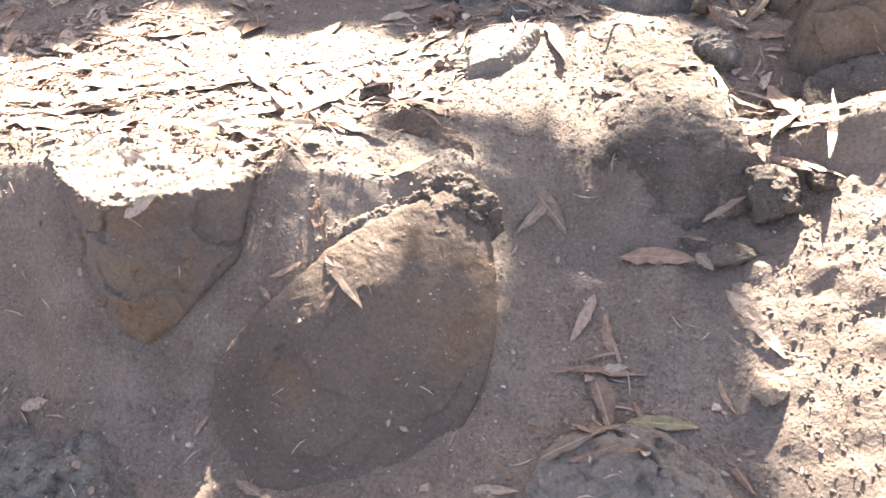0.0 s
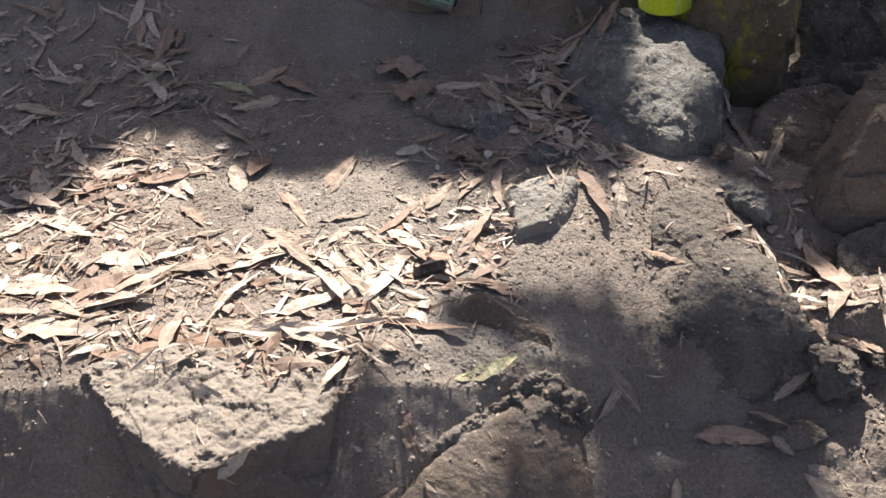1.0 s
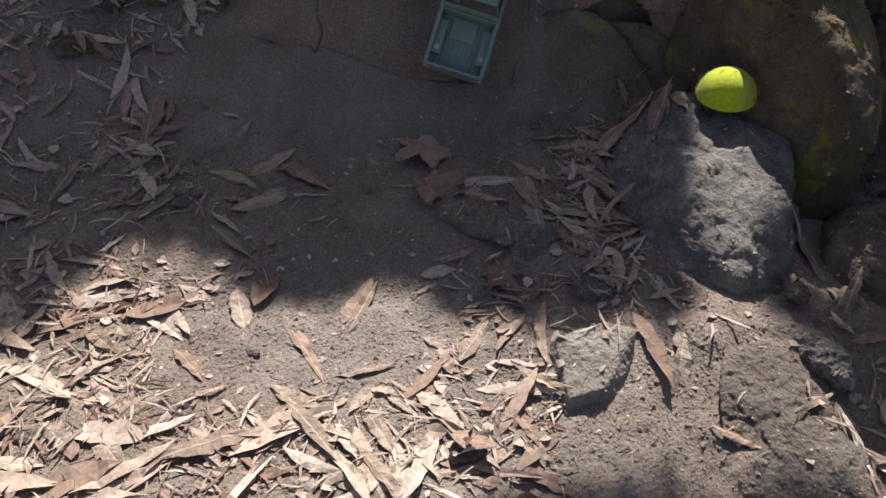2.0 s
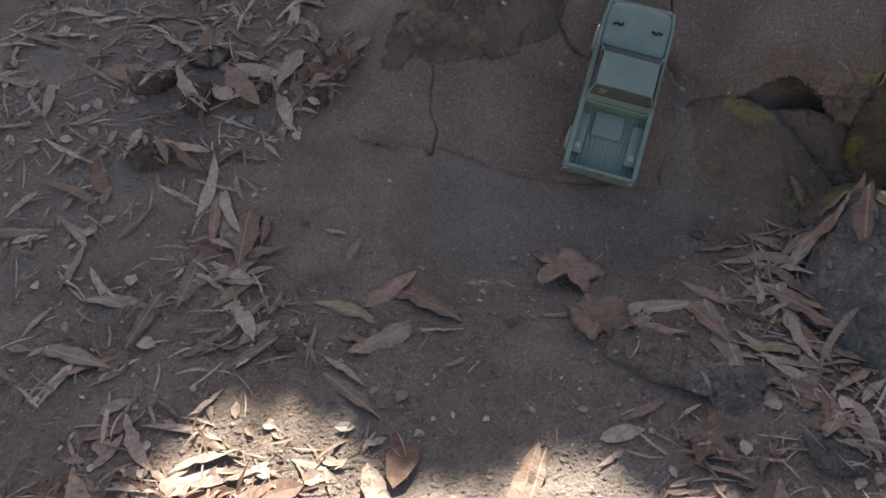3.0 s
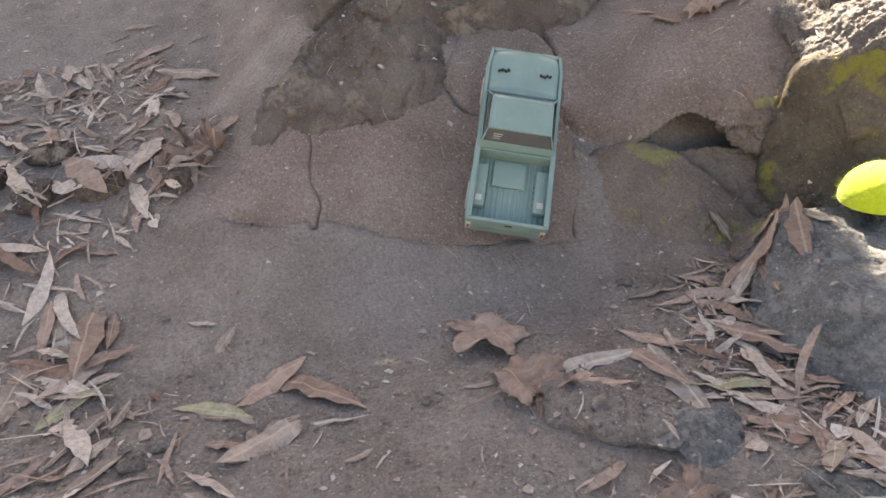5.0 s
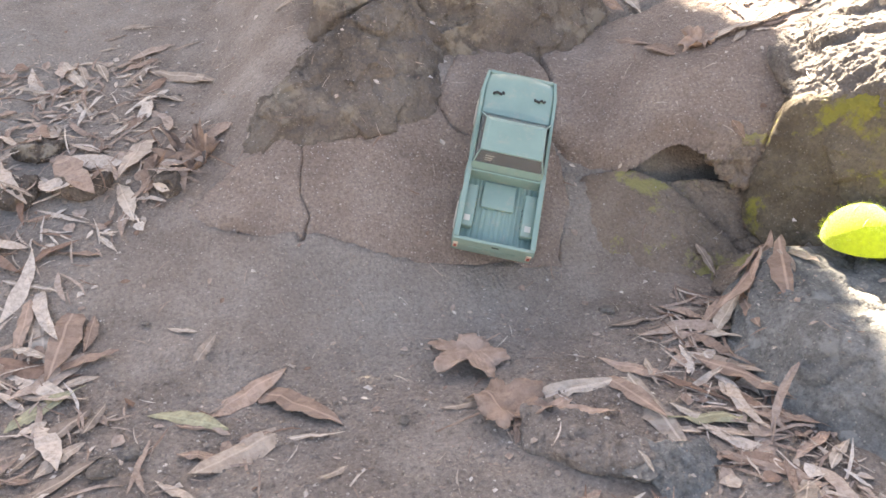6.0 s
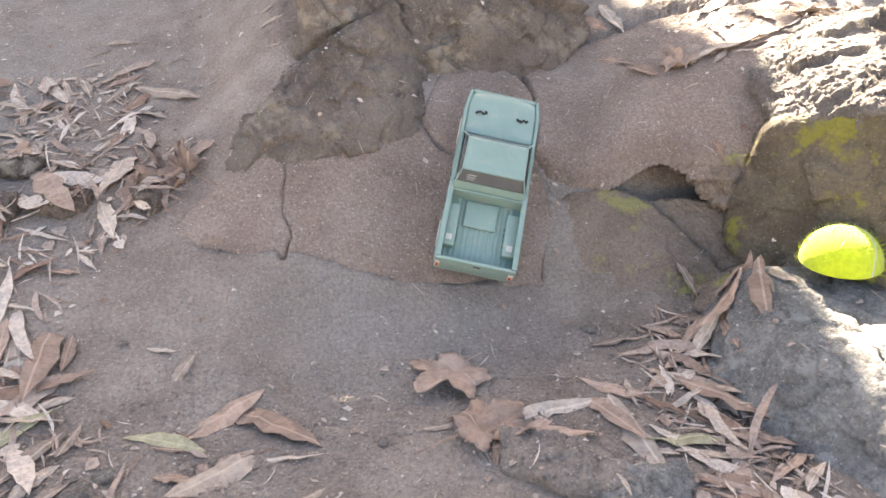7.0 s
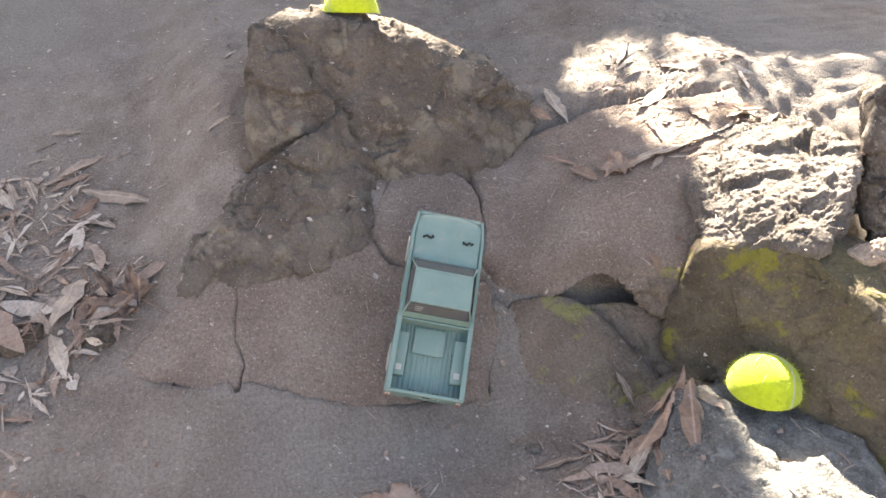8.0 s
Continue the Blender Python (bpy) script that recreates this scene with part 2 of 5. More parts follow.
# ---- ground: one sheet to the horizon ----
# pieces of the cracked slab, seen from above
SLABS = {
    "a": [(-0.16, 1.226), (-0.144, 1.21), (-0.105, 1.195), (-0.071, 1.191), (-0.066, 1.22), (-0.062, 1.244), (-0.062, 1.258), (-0.072, 1.269), (-0.087, 1.272), (-0.119, 1.253), (-0.144, 1.238)],
    "b": [(-0.069, 1.191), (-0.037, 1.181), (0.008, 1.168), (0.056, 1.16), (0.149, 1.151), (0.157, 1.173), (0.172, 1.196), (0.176, 1.217), (0.178, 1.236), (0.083, 1.257), (0.076, 1.264), (0.069, 1.28),
          (0.033, 1.279), (0.0, 1.272), (-0.04, 1.267), (-0.06, 1.257), (-0.06, 1.243), (-0.064, 1.22)],
    "c": [(0.084, 1.259), (0.177, 1.239), (0.179, 1.254), (0.189, 1.276), (0.195, 1.305), (0.17, 1.345), (0.107, 1.33), (0.084, 1.3), (0.071, 1.282)],
    "d": [(0.1795, 1.252), (0.187, 1.239), (0.205, 1.23), (0.222, 1.221), (0.245, 1.209), (0.28, 1.189), (0.307, 1.167), (0.344, 1.151), (0.37, 1.153), (0.388, 1.158), (0.46, 1.2), (0.5, 1.3), (0.36, 1.38),
          (0.24, 1.37), (0.194, 1.33), (0.1955, 1.305), (0.19, 1.276)],
}


def slab_top(key, x, y):
    z = land(x, y, False)
    if key == "d":
        rise = step(0.175, 0.29, x)
        z = profile(y, SLAB) * (1 - rise) + bank(x, y) * rise
    return z


def ground_height(x, y):
    near = np.sort([inside(poly, x, y) for poly in SLABS.values()], axis=0)
    shelf = inside(SLABS["d"], x, y)
    z = land(x, y) - 0.012 * np.maximum(step(0.0, 0.007, near[-1]), step(-0.006, -0.0025, near[-2]))
    return np.where(shelf > -0.02, np.minimum(z, slab_top("d", x, y) - 0.012), z)


def spread(core, step_size, far):
    lo, hi = core[0], core[-1] + step_size
    out, gap, at = [], step_size, hi
    while at < far:
        out.append(at)
        gap *= 1.18
        at += gap
    tail = np.array(out)
    return np.concatenate([-(tail - hi)[::-1] + lo - step_size, core, tail])


ground = new("ground", grid_mesh("ground", spread(np.arange(-0.45, 0.6, 0.003), 0.004, 45), spread(np.concatenate([np.arange(0.3, 0.5, 0.004), np.arange(0.5, 0.7, 0.002), np.arange(0.7, 1.75, 0.004)]), 0.004, 45), ground_height))
ground.data.materials.append(SOIL)
tagged(ground, "dusty brown packed soil with ledges and loose grit", "ground", kind="structure")


def plate(key, poly, lift=0.0, drop=0.02, edge=0.0022, pitch=0.0016, seed=0):
    """A worn slab piece that follows the slope, its rim broken off steeply."""
    px, py = [p[0] for p in poly], [p[1] for p in poly]
    xs, ys = np.arange(min(px) - 0.006, max(px) + 0.006, pitch), np.arange(min(py) - 0.006, max(py) + 0.006, pitch)
    gx, gy = (a.ravel() for a in np.meshgrid(xs, ys))
    p = np.stack([gx, gy, gx * 0], 1)
    d = inside(poly, gx + 0.004 * fractal(p, 0.03, 3, 40), gy + 0.004 * fractal(p, 0.03, 3, 50)) - 0.0004 + 0.0012 * fractal(p, 0.02, 2, 55)
    z = slab_top(key, gx, gy) + lift + 0.0022 * fractal(p, 0.05, 4, 60) + 0.0007 * fractal(p, 0.006, 2, 66)
    z -= 0.0016 * step(0.004, 0.0, d) + drop * step(0.0004, -edge, d)
    keep = d > -edge * 1.6
    nx = len(xs)
    a = (np.arange(len(ys) - 1)[:, None] * nx + np.arange(nx - 1)[None]).ravel()
    f = np.stack([a, a + 1, a + nx + 1, a + nx], 1)
    f = f[keep[f].all(1)]
    used, inv = np.unique(f, return_inverse=True)
    me = bpy.data.meshes.new("slab_piece")
    me.from_pydata(np.stack([gx, gy, z], 1)[used].tolist(), [], inv.reshape(f.shape).tolist())
    return smooth(me)


for k, (key, poly) in enumerate(SLABS.items()):
    me = plate(key, poly, 0.0015, *((0.02, 0.003) if key == "d" else (0.008, 0.0018)), seed=k)
    me.materials.append(CONCRETE)
    tagged(new("slab_piece", me), "cracked gritty brown rock slab piece lying on the slope" if key != "d" else "gritty brown rock slab with a broken overhanging lip", "rock slab", "pieces of the cracked slab")


# ---- rocks ----
def refine(v, f, longest):
    """Splits the triangles of a closed surface until no edge is longer than that."""
    for _ in range(14):
        e = np.sort(np.concatenate([f[:, [0, 1]], f[:, [1, 2]], f[:, [2, 0]]]), axis=1)
        keys, at = np.unique(e[:, 0] * len(v) + e[:, 1], return_inverse=True)
        edges = np.stack([keys // len(v), keys % len(v)], 1)
        split = np.linalg.norm(v[edges[:, 0]] - v[edges[:, 1]], axis=1) > longest
        if not split.any():
            break
        mid = np.where(split, len(v) + np.cumsum(split) - 1, -1)
        v = np.concatenate([v, (v[edges[split, 0]] + v[edges[split, 1]]) / 2])
        m = mid[at.ravel()].reshape(3, -1).T
        # turn each triangle so that its split edges come first
        for turns in range(2):
            late = ((m[:, 0] < 0) & (m >= 0).any(1)) | ((m[:, 0] >= 0) & (m[:, 1] < 0) & (m[:, 2] >= 0))
            f[late], m[late] = f[late][:, [1, 2, 0]], m[late][:, [1, 2, 0]]
        late = (m[:, 0] >= 0) & (m[:, 1] < 0) & (m[:, 2] >= 0)
        f[late], m[late] = f[late][:, [2, 0, 1]], m[late][:, [2, 0, 1]]
        count = (m >= 0).sum(1)
        a, b, c = f.T
        p, q, r = m.T
        one, two, three = count == 1, count == 2, count == 3
        pieces = [f[count == 0]]
        for pick_, rows in ((one, ((a, p, c), (p, b, c))), (two, ((p, b, q), (a, p, q), (a, q, c))), (three, ((a, p, r), (p, b, q), (r, q, c), (p, q, r)))):
            pieces += [np.stack([k[pick_] for k in row], 1) for row in rows]
        f = np.concatenate(pieces)
    return v, f


def boulder(name, label, corners, mat, seed, sharp=14, detail=5, rough=0.05, fine=0.02, group="", chip=0.3, crust=0.0):
    """A weathered rock: the solid spanned by its corners, with worn edges and broken, pitted faces."""
    c = np.array(corners).mean(0)
    bm = bmesh.new()
    for p in corners:
        bm.verts.new(Vector(p) - Vector(c))
    bmesh.ops.convex_hull(bm, input=bm.verts[:])
    bmesh.ops.delete(bm, geom=[q for q in bm.verts if not q.link_faces], context="VERTS")
    bmesh.ops.triangulate(bm, faces=bm.faces[:])
    bmesh.ops.recalc_face_normals(bm, faces=bm.faces[:])
    bm.verts.index_update()
    hull = np.array([q.co[:] for q in bm.verts])
    faces = np.array([[q.index for q in f.verts] for f in bm.faces])
    normals, gaps = [], []
    for f in bm.faces:
        n, d = f.normal, f.normal.dot(f.verts[0].co)
        if d < 0:
            n, d = -n, -d
        normals.append(n[:])
        gaps.append(max(d, 1e-4))
    bm.free()
    extent = float(np.ptp(np.array(corners), axis=0).max())
    v, tri = refine(hull, faces, max(extent / {3: 14, 4: 28, 5: 50, 6: 85}[detail], 0.0017) * (0.8 if crust else 1.0))
    v = v / np.linalg.norm(v, axis=1)[:, None]
    reach = np.clip(v @ np.array(normals).T / np.array(gaps), 0, None)
    top = reach.max(1)
    r = 1 / (top * ((reach / top[:, None]) ** sharp).sum(1) ** (1 / sharp))
    v = v * r[:, None] * 1.02
    size = float(np.ptp(np.array(corners), axis=0).min())
    out = ((reach / top[:, None]) ** 6) @ np.array(normals)
    out /= np.linalg.norm(out, axis=1)[:, None]
    p = v + seed * 3.1
    # broken facets: each patch of the face tilted and stepped on its own
    rng = np.random.RandomState(seed + 1000)
    for cell, tilt, rise in ((size * 0.42, 0.3, 0.07), (size * 0.15, 0.34, 0.1)):
        count = int(min(420, 10 + 2.2 * float((np.linalg.norm(v, axis=1) ** 2).mean()) * 12 / cell ** 2))
        seeds = v[rng.randint(len(v), size=count)]
        lean = rng.normal(size=(count, 3)) * tilt
        high = rng.normal(size=count) * rise * cell
        bent = v + cell * 0.3 * np.stack([craggy(p + 9 * k, cell, 3, seed + 31 + k) for k in range(3)], 1)
        near = ((bent ** 2).sum(1)[:, None] - 2 * bent @ seeds.T + (seeds ** 2).sum(1)[None]).argmin(1)
        d = ((v - seeds[near]) * lean[near]).sum(1) + high[near]
        v = v + out * (np.clip(d, -cell * 0.35, cell * 0.25) * chip)[:, None]
    ridges = 0.8 * craggy(p * np.array([1, 1, 1.7]), min(size * 0.45, 0.045), 6, seed + 7, 0.56) - 0.4 * np.abs(craggy(p, 0.009, 4, seed + 17, 0.68))
    pits = craggy(p, 0.008, 3, seed + 12, 0.6)
    lifted = step(0.15, 0.6, out[:, 2]) * crust
    v = v + out * (size * rough * craggy(p, size * 0.9, 4, seed + 5) + min(size, 0.07) * fine * ridges + 0.0008 * pits + lifted * (craggy(p, 0.014, 4, seed + 21, 0.65) + 0.6 * craggy(p, 0.04, 4, seed + 24, 0.6)))[:, None]
    me = bpy.data.meshes.new(name)
    me.from_pydata(v.tolist(), [], tri.tolist())
    me.materials.append(mat)
    ob = new(name, smooth(me))
    ob.location = c
    return tagged(ob, label, "rock", group)


def cobble(name, label, centre, size, turn, mat, seed, detail=4, group=""):
    """A smaller loose stone, from a jittered block."""
    rng = np.random.RandomState(seed)
    c, s = math.cos(radians(turn)), math.sin(radians(turn))
    corners = []
    for sx in (-1, 1):
        for sy in (-1, 1):
            for sz in (-1, 1):
                x, y, z = (np.array((sx, sy, sz)) * np.array(size) * 0.5 * (0.3 + 0.75 * rng.rand(3)))
                corners.append((centre[0] + c * x - s * y, centre[1] + s * x + c * y, centre[2] + z))
    for ax in range(3):
        for sg in (-1, 1):
            v = np.zeros(3)
            v[ax] = sg * size[ax] * 0.5
            corners.append((centre[0] + c * v[0] - s * v[1], centre[1] + s * v[0] + c * v[1], centre[2] + v[2]))
    return boulder(name, label, corners, mat, seed, 22, detail, 0.06, 0.02, group, 0.5)


boulder("boulder", "blue-grey boulder with a flat top, half buried in soil", [
    (0.215, 1.05, 0.0), (0.2, 0.985, 0.0), (0.225, 0.88, 0.0), (0.265, 0.825, -0.02), (0.32, 0.815, -0.02), (0.37, 0.86, 0.0), (0.39, 0.95, 0.0), (0.4, 1.04, 0.03), (0.36, 1.1, 0.03), (0.25, 1.09, 0.03),
    (0.29, 1.075, 0.094), (0.37, 1.06, 0.107), (0.385, 0.96, 0.091), (0.35, 0.9, 0.079), (0.302, 0.885, 0.071), (0.255, 0.97, 0.078), (0.25, 1.04, 0.07), (0.275, 0.835, 0.04), (0.33, 0.845, 0.05)], GREY_ROCK, 11, 26, 6, 0.04, 0.03, chip=0.28)
boulder("boulder", "dark brown lichen-spotted outcrop standing on the slope", [
    (-0.034, 1.36, 0.16), (-0.033, 1.35, 0.31), (-0.024, 1.375, 0.372), (0.05, 1.388, 0.38), (0.10, 1.385, 0.367), (0.15, 1.38, 0.35), (0.21, 1.375, 0.326), (0.07, 1.43, 0.382), (0.13, 1.435, 0.374), (0.18, 1.425, 0.357), (0.23, 1.41, 0.335), (0.27, 1.372, 0.302), (0.31, 1.385, 0.26),
    (0.1, 1.322, 0.2), (0.2, 1.318, 0.2), (0.03, 1.305, 0.18), (0.0, 1.52, 0.25), (0.12, 1.56, 0.366), (0.28, 1.48, 0.29), (0.0, 1.46, 0.376), (0.1, 1.5, 0.1)], OUTCROP, 23, 24, 6, 0.03, 0.035, crust=0.0015)
boulder("boulder", "pale-spotted brown rock leaning on the dark outcrop", [
    (-0.128, 1.287, 0.14), (-0.116, 1.262, 0.146), (-0.04, 1.243, 0.155), (0.0, 1.25, 0.16), (0.07, 1.268, 0.172), (0.1, 1.325, 0.22), (-0.102, 1.308, 0.182), (-0.05, 1.325, 0.222), (-0.002, 1.31, 0.258),
    (0.04, 1.318, 0.283), (0.06, 1.345, 0.3), (0.0, 1.4, 0.25), (-0.05, 1.38, 0.2), (-0.06, 1.34, 0.1)], OUTCROP, 27, 18, 6, 0.05, 0.035)
boulder("boulder", "mossy brown boulder with a pale broken top", [
    (0.336, 1.125, 0.198), (0.352, 1.106, 0.204), (0.361, 1.092, 0.21), (0.374, 1.066, 0.222), (0.376, 1.036, 0.214), (0.384, 1.008, 0.198), (0.39, 0.985, 0.182), (0.405, 0.95, 0.15), (0.43, 0.93, 0.11), (0.44, 1.05, 0.222), (0.47, 1.0, 0.16),
    (0.322, 1.138, 0.135), (0.318, 1.138, 0.085), (0.338, 1.1, 0.075), (0.35, 1.05, 0.06), (0.362, 0.99, 0.03), (0.39, 0.93, 0.0), (0.46, 0.92, -0.02), (0.5, 1.0, 0.0), (0.45, 1.2, 0.1), (0.4, 1.2, 0.2), (0.36, 1.19, 0.15)], MOSSY_ROCK, 31, 30, 6, 0.025, 0.02, chip=0.2)
boulder("boulder", "pale crumbling rock on the bank's rim", [
    (0.345, 1.118, 0.196), (0.356, 1.102, 0.209), (0.364, 1.09, 0.216), (0.378, 1.066, 0.235), (0.38, 1.042, 0.22), (0.415, 1.055, 0.25), (0.455, 1.09, 0.278), (0.44, 1.2, 0.268), (0.487, 1.2, 0.294), (0.41, 1.25, 0.256), (0.365, 1.2, 0.228), (0.35, 1.15, 0.196),
    (0.5, 1.12, 0.27), (0.5, 1.25, 0.29), (0.4, 1.12, 0.13), (0.47, 1.1, 0.13), (0.46, 1.25, 0.15)], PALE_ROCK, 33, 24, 6, 0.03, 0.03, chip=0.35, crust=0.0022)
boulder("boulder", "brown weathered rock at the side of the bank", [
    (0.468, 1.09, 0.25), (0.47, 1.1, 0.315), (0.5, 1.11, 0.335), (0.6, 1.13, 0.34), (0.72, 1.1, 0.33), (0.72, 1.22, 0.34), (0.56, 1.2, 0.31), (0.5, 1.03, 0.12), (0.52, 1.0, 0.02), (0.7, 0.98, 0.05), (0.72, 1.2, 0.05), (0.48, 1.06, 0.16)], BROWN_ROCK, 34, 26, 6, 0.03, 0.03)
boulder("stone", "dark brown rock deep in the hollow", [
    (0.26, 1.21, 0.11), (0.3, 1.19, 0.12), (0.335, 1.165, 0.115), (0.35, 1.14, 0.1), (0.335, 1.12, 0.06), (0.29, 1.15, 0.05), (0.3, 1.25, 0.06), (0.37, 1.2, 0.08)], HOLLOW_ROCK, 39, 18, 5, 0.04, 0.03)
cobble("stone", "rounded tan stone in a crevice of the bank", (0.425, 1.036, 0.212), (0.03, 0.028, 0.026), 20, TAN_STONE, 35)
boulder("stone", "brown broken chunk wedged under the slab's lip", [
    (0.3, 1.178, 0.145), (0.307, 1.168, 0.12), (0.325, 1.145, 0.118), (0.343, 1.128, 0.122), (0.356, 1.128, 0.145), (0.352, 1.146, 0.168), (0.33, 1.15, 0.158), (0.31, 1.165, 0.156), (0.335, 1.2, 0.15), (0.37, 1.18, 0.16)],
    HOLLOW_ROCK, 36, 20, 5, 0.06, 0.06, chip=0.7)
boulder("boulder", "dark rounded mossy rock tucked under the slab's lip", [
    (0.168, 1.165, 0.05), (0.18, 1.145, 0.045), (0.21, 1.115, 0.035), (0.26, 1.1, 0.04), (0.31, 1.1, 0.045), (0.178, 1.196, 0.1), (0.19, 1.222, 0.122), (0.2, 1.18, 0.102), (0.228, 1.168, 0.083), (0.255, 1.15, 0.066), (0.263, 1.178, 0.1),
    (0.215, 1.212, 0.128), (0.25, 1.206, 0.126), (0.28, 1.185, 0.108), (0.3, 1.155, 0.08), (0.31, 1.13, 0.07), (0.25, 1.26, 0.1), (0.2, 1.24, 0.11), (0.22, 1.14, 0.0), (0.29, 1.2, 0.02)],
    HOLLOW_ROCK, 37, 20, 6, 0.03, 0.012, chip=0.1)
boulder("stone", "low brown rock in the mouth of the hollow", [
    (0.26, 1.09, 0.03), (0.27, 1.105, 0.058), (0.3, 1.115, 0.074), (0.335, 1.108, 0.085), (0.345, 1.085, 0.08), (0.32, 1.07, 0.074), (0.285, 1.075, 0.06), (0.3, 1.15, 0.05), (0.34, 1.15, 0.06), (0.35, 1.06, 0.02), (0.3, 1.1, 0.0)], HOLLOW_ROCK, 38, 18, 5, 0.04, 0.03)
boulder("boulder", "grey-brown boulder with one sunlit edge", [
    (0.386, 0.742, -0.03), (0.398, 0.748, 0.055), (0.42, 0.757, 0.104), (0.43, 0.8, 0.1), (0.5, 0.86, 0.12), (0.62, 0.82, 0.14), (0.62, 0.68, 0.08), (0.5, 0.69, 0.06), (0.45, 0.7, 0.0), (0.6, 0.66, -0.02), (0.4, 0.8, 0.0), (0.55, 0.9, 0.02)],
    WARM_BROWN, 41, 40, 6, 0.02, 0.02, chip=0.22, crust=0.0006)
boulder("boulder", "low brown boulder behind dry leaves", [
    (0.375, 0.86, 0.01), (0.39, 0.875, 0.045), (0.43, 0.9, 0.055), (0.5, 0.92, 0.05), (0.5, 0.82, 0.03), (0.42, 0.8, 0.02), (0.385, 0.81, 0.0), (0.45, 0.98, 0.0), (0.52, 0.9, -0.02)], WARM_BROWN, 42, 34, 6, 0.03, 0.025, chip=0.3, crust=0.0006)
boulder("boulder", "dark boulder in deep shade", [
    (0.44, 0.99, -0.03), (0.46, 0.97, 0.03), (0.52, 0.95, 0.05), (0.62, 0.94, 0.05), (0.66, 1.02, 0.05), (0.5, 1.02, 0.04), (0.6, 0.9, -0.05), (0.47, 0.93, -0.05), (0.66, 0.98, -0.04)], BROWN_ROCK, 44, 12, 5)
boulder("boulder", "gritty pale sloping boulder", [
    (0.378, 0.66, -0.045), (0.383, 0.69, -0.012), (0.391, 0.716, 0.01), (0.405, 0.715, 0.016), (0.45, 0.715, 0.03), (0.6, 0.7, 0.05), (0.62, 0.54, 0.02), (0.45, 0.54, -0.035), (0.385, 0.585, -0.05), (0.5, 0.48, -0.09), (0.4, 0.52, -0.1)], PALE_ROCK, 45, 22, 6, 0.03, 0.016, chip=0.12, crust=0.0008)
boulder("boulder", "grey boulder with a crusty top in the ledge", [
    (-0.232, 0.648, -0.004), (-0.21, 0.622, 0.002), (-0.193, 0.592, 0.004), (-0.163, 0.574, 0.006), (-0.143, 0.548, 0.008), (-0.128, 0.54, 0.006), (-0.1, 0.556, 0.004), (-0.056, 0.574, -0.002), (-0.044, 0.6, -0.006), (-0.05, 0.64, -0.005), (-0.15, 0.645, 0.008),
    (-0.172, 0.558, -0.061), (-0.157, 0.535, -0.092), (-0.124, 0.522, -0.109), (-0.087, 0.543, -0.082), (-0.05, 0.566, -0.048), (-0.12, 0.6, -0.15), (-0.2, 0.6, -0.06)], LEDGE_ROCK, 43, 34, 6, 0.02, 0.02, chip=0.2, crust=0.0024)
boulder("boulder", "large brown boulder with a jagged crest in the ledge", [
    (0.02, 0.568, -0.046), (0.06, 0.585, -0.034), (0.105, 0.604, -0.026), (0.132, 0.592, -0.045), (0.136, 0.56, -0.07), (0.066, 0.529, -0.06), (0.03, 0.53, -0.073), (-0.002, 0.545, -0.064), (-0.035, 0.524, -0.082), (-0.072, 0.51, -0.113),
    (0.138, 0.53, -0.096), (0.13, 0.5, -0.118), (0.11, 0.467, -0.14), (0.04, 0.51, -0.106), (0.05, 0.46, -0.145),
    (-0.074, 0.482, -0.145), (-0.035, 0.43, -0.185), (0.01, 0.428, -0.19), (0.065, 0.445, -0.172), (0.05, 0.6, -0.15), (0.0, 0.5, -0.24)], BROWN_LEDGE, 47, 30, 6, 0.015, 0.008, chip=0.06)
boulder("boulder", "pale crumbling rock crust along a ledge boulder", [
    (0.008, 0.57, -0.054), (0.03, 0.58, -0.037), (0.06, 0.598, -0.028), (0.085, 0.606, -0.02), (0.107, 0.616, -0.016), (0.138, 0.6, -0.032), (0.148, 0.582, -0.056), (0.126, 0.574, -0.062), (0.075, 0.556, -0.06), (0.03, 0.55, -0.066),
    (0.08, 0.6, -0.1), (0.03, 0.57, -0.1)], PALE_ROCK, 48, 16, 6, 0.06, 0.03, chip=0.2, crust=0.0028)
boulder("stone", "dark brown stone at the ledge's rim", [
    (0.03, 0.66, -0.006), (0.06, 0.672, 0.006), (0.1, 0.665, 0.004), (0.125, 0.64, -0.012), (0.025, 0.635, -0.03), (0.06, 0.62, -0.035), (0.11, 0.615, -0.04), (0.07, 0.69, 0.0), (0.08, 0.66, -0.06)], WARM_BROWN, 53, 14, 6, 0.04, 0.02, chip=0.15)
boulder("stone", "crusty pale mound rock with a steep dark face", [
    (0.214, 0.65, -0.032), (0.225, 0.72, 0.0), (0.25, 0.78, 0.02), (0.29, 0.79, 0.022), (0.315, 0.745, 0.014), (0.328, 0.665, 0.002), (0.322, 0.63, -0.014), (0.285, 0.68, 0.008), (0.293, 0.626, -0.017), (0.262, 0.64, -0.018), (0.236, 0.655, -0.016), (0.24, 0.61, -0.08), (0.29, 0.6, -0.09), (0.325, 0.605, -0.07),
    (0.25, 0.72, 0.006), (0.28, 0.7, -0.08)], PALE_ROCK, 55, 24, 6, 0.03, 0.025, chip=0.12, crust=0.0012)
cobble("stone", "pale angular stone beside dry leaves", (0.342, 0.605, -0.037), (0.042, 0.055, 0.04), 15, PALE_ROCK, 59)
cobble("stone", "small rounded brown stone by leaves", (0.372, 0.604, -0.03), (0.026, 0.026, 0.022), 40, BROWN_ROCK, 60)
cobble("stone", "flat pale stone lying on soil", (0.305, 0.572, -0.068), (0.046, 0.026, 0.014), 10, PALE_ROCK, 61)
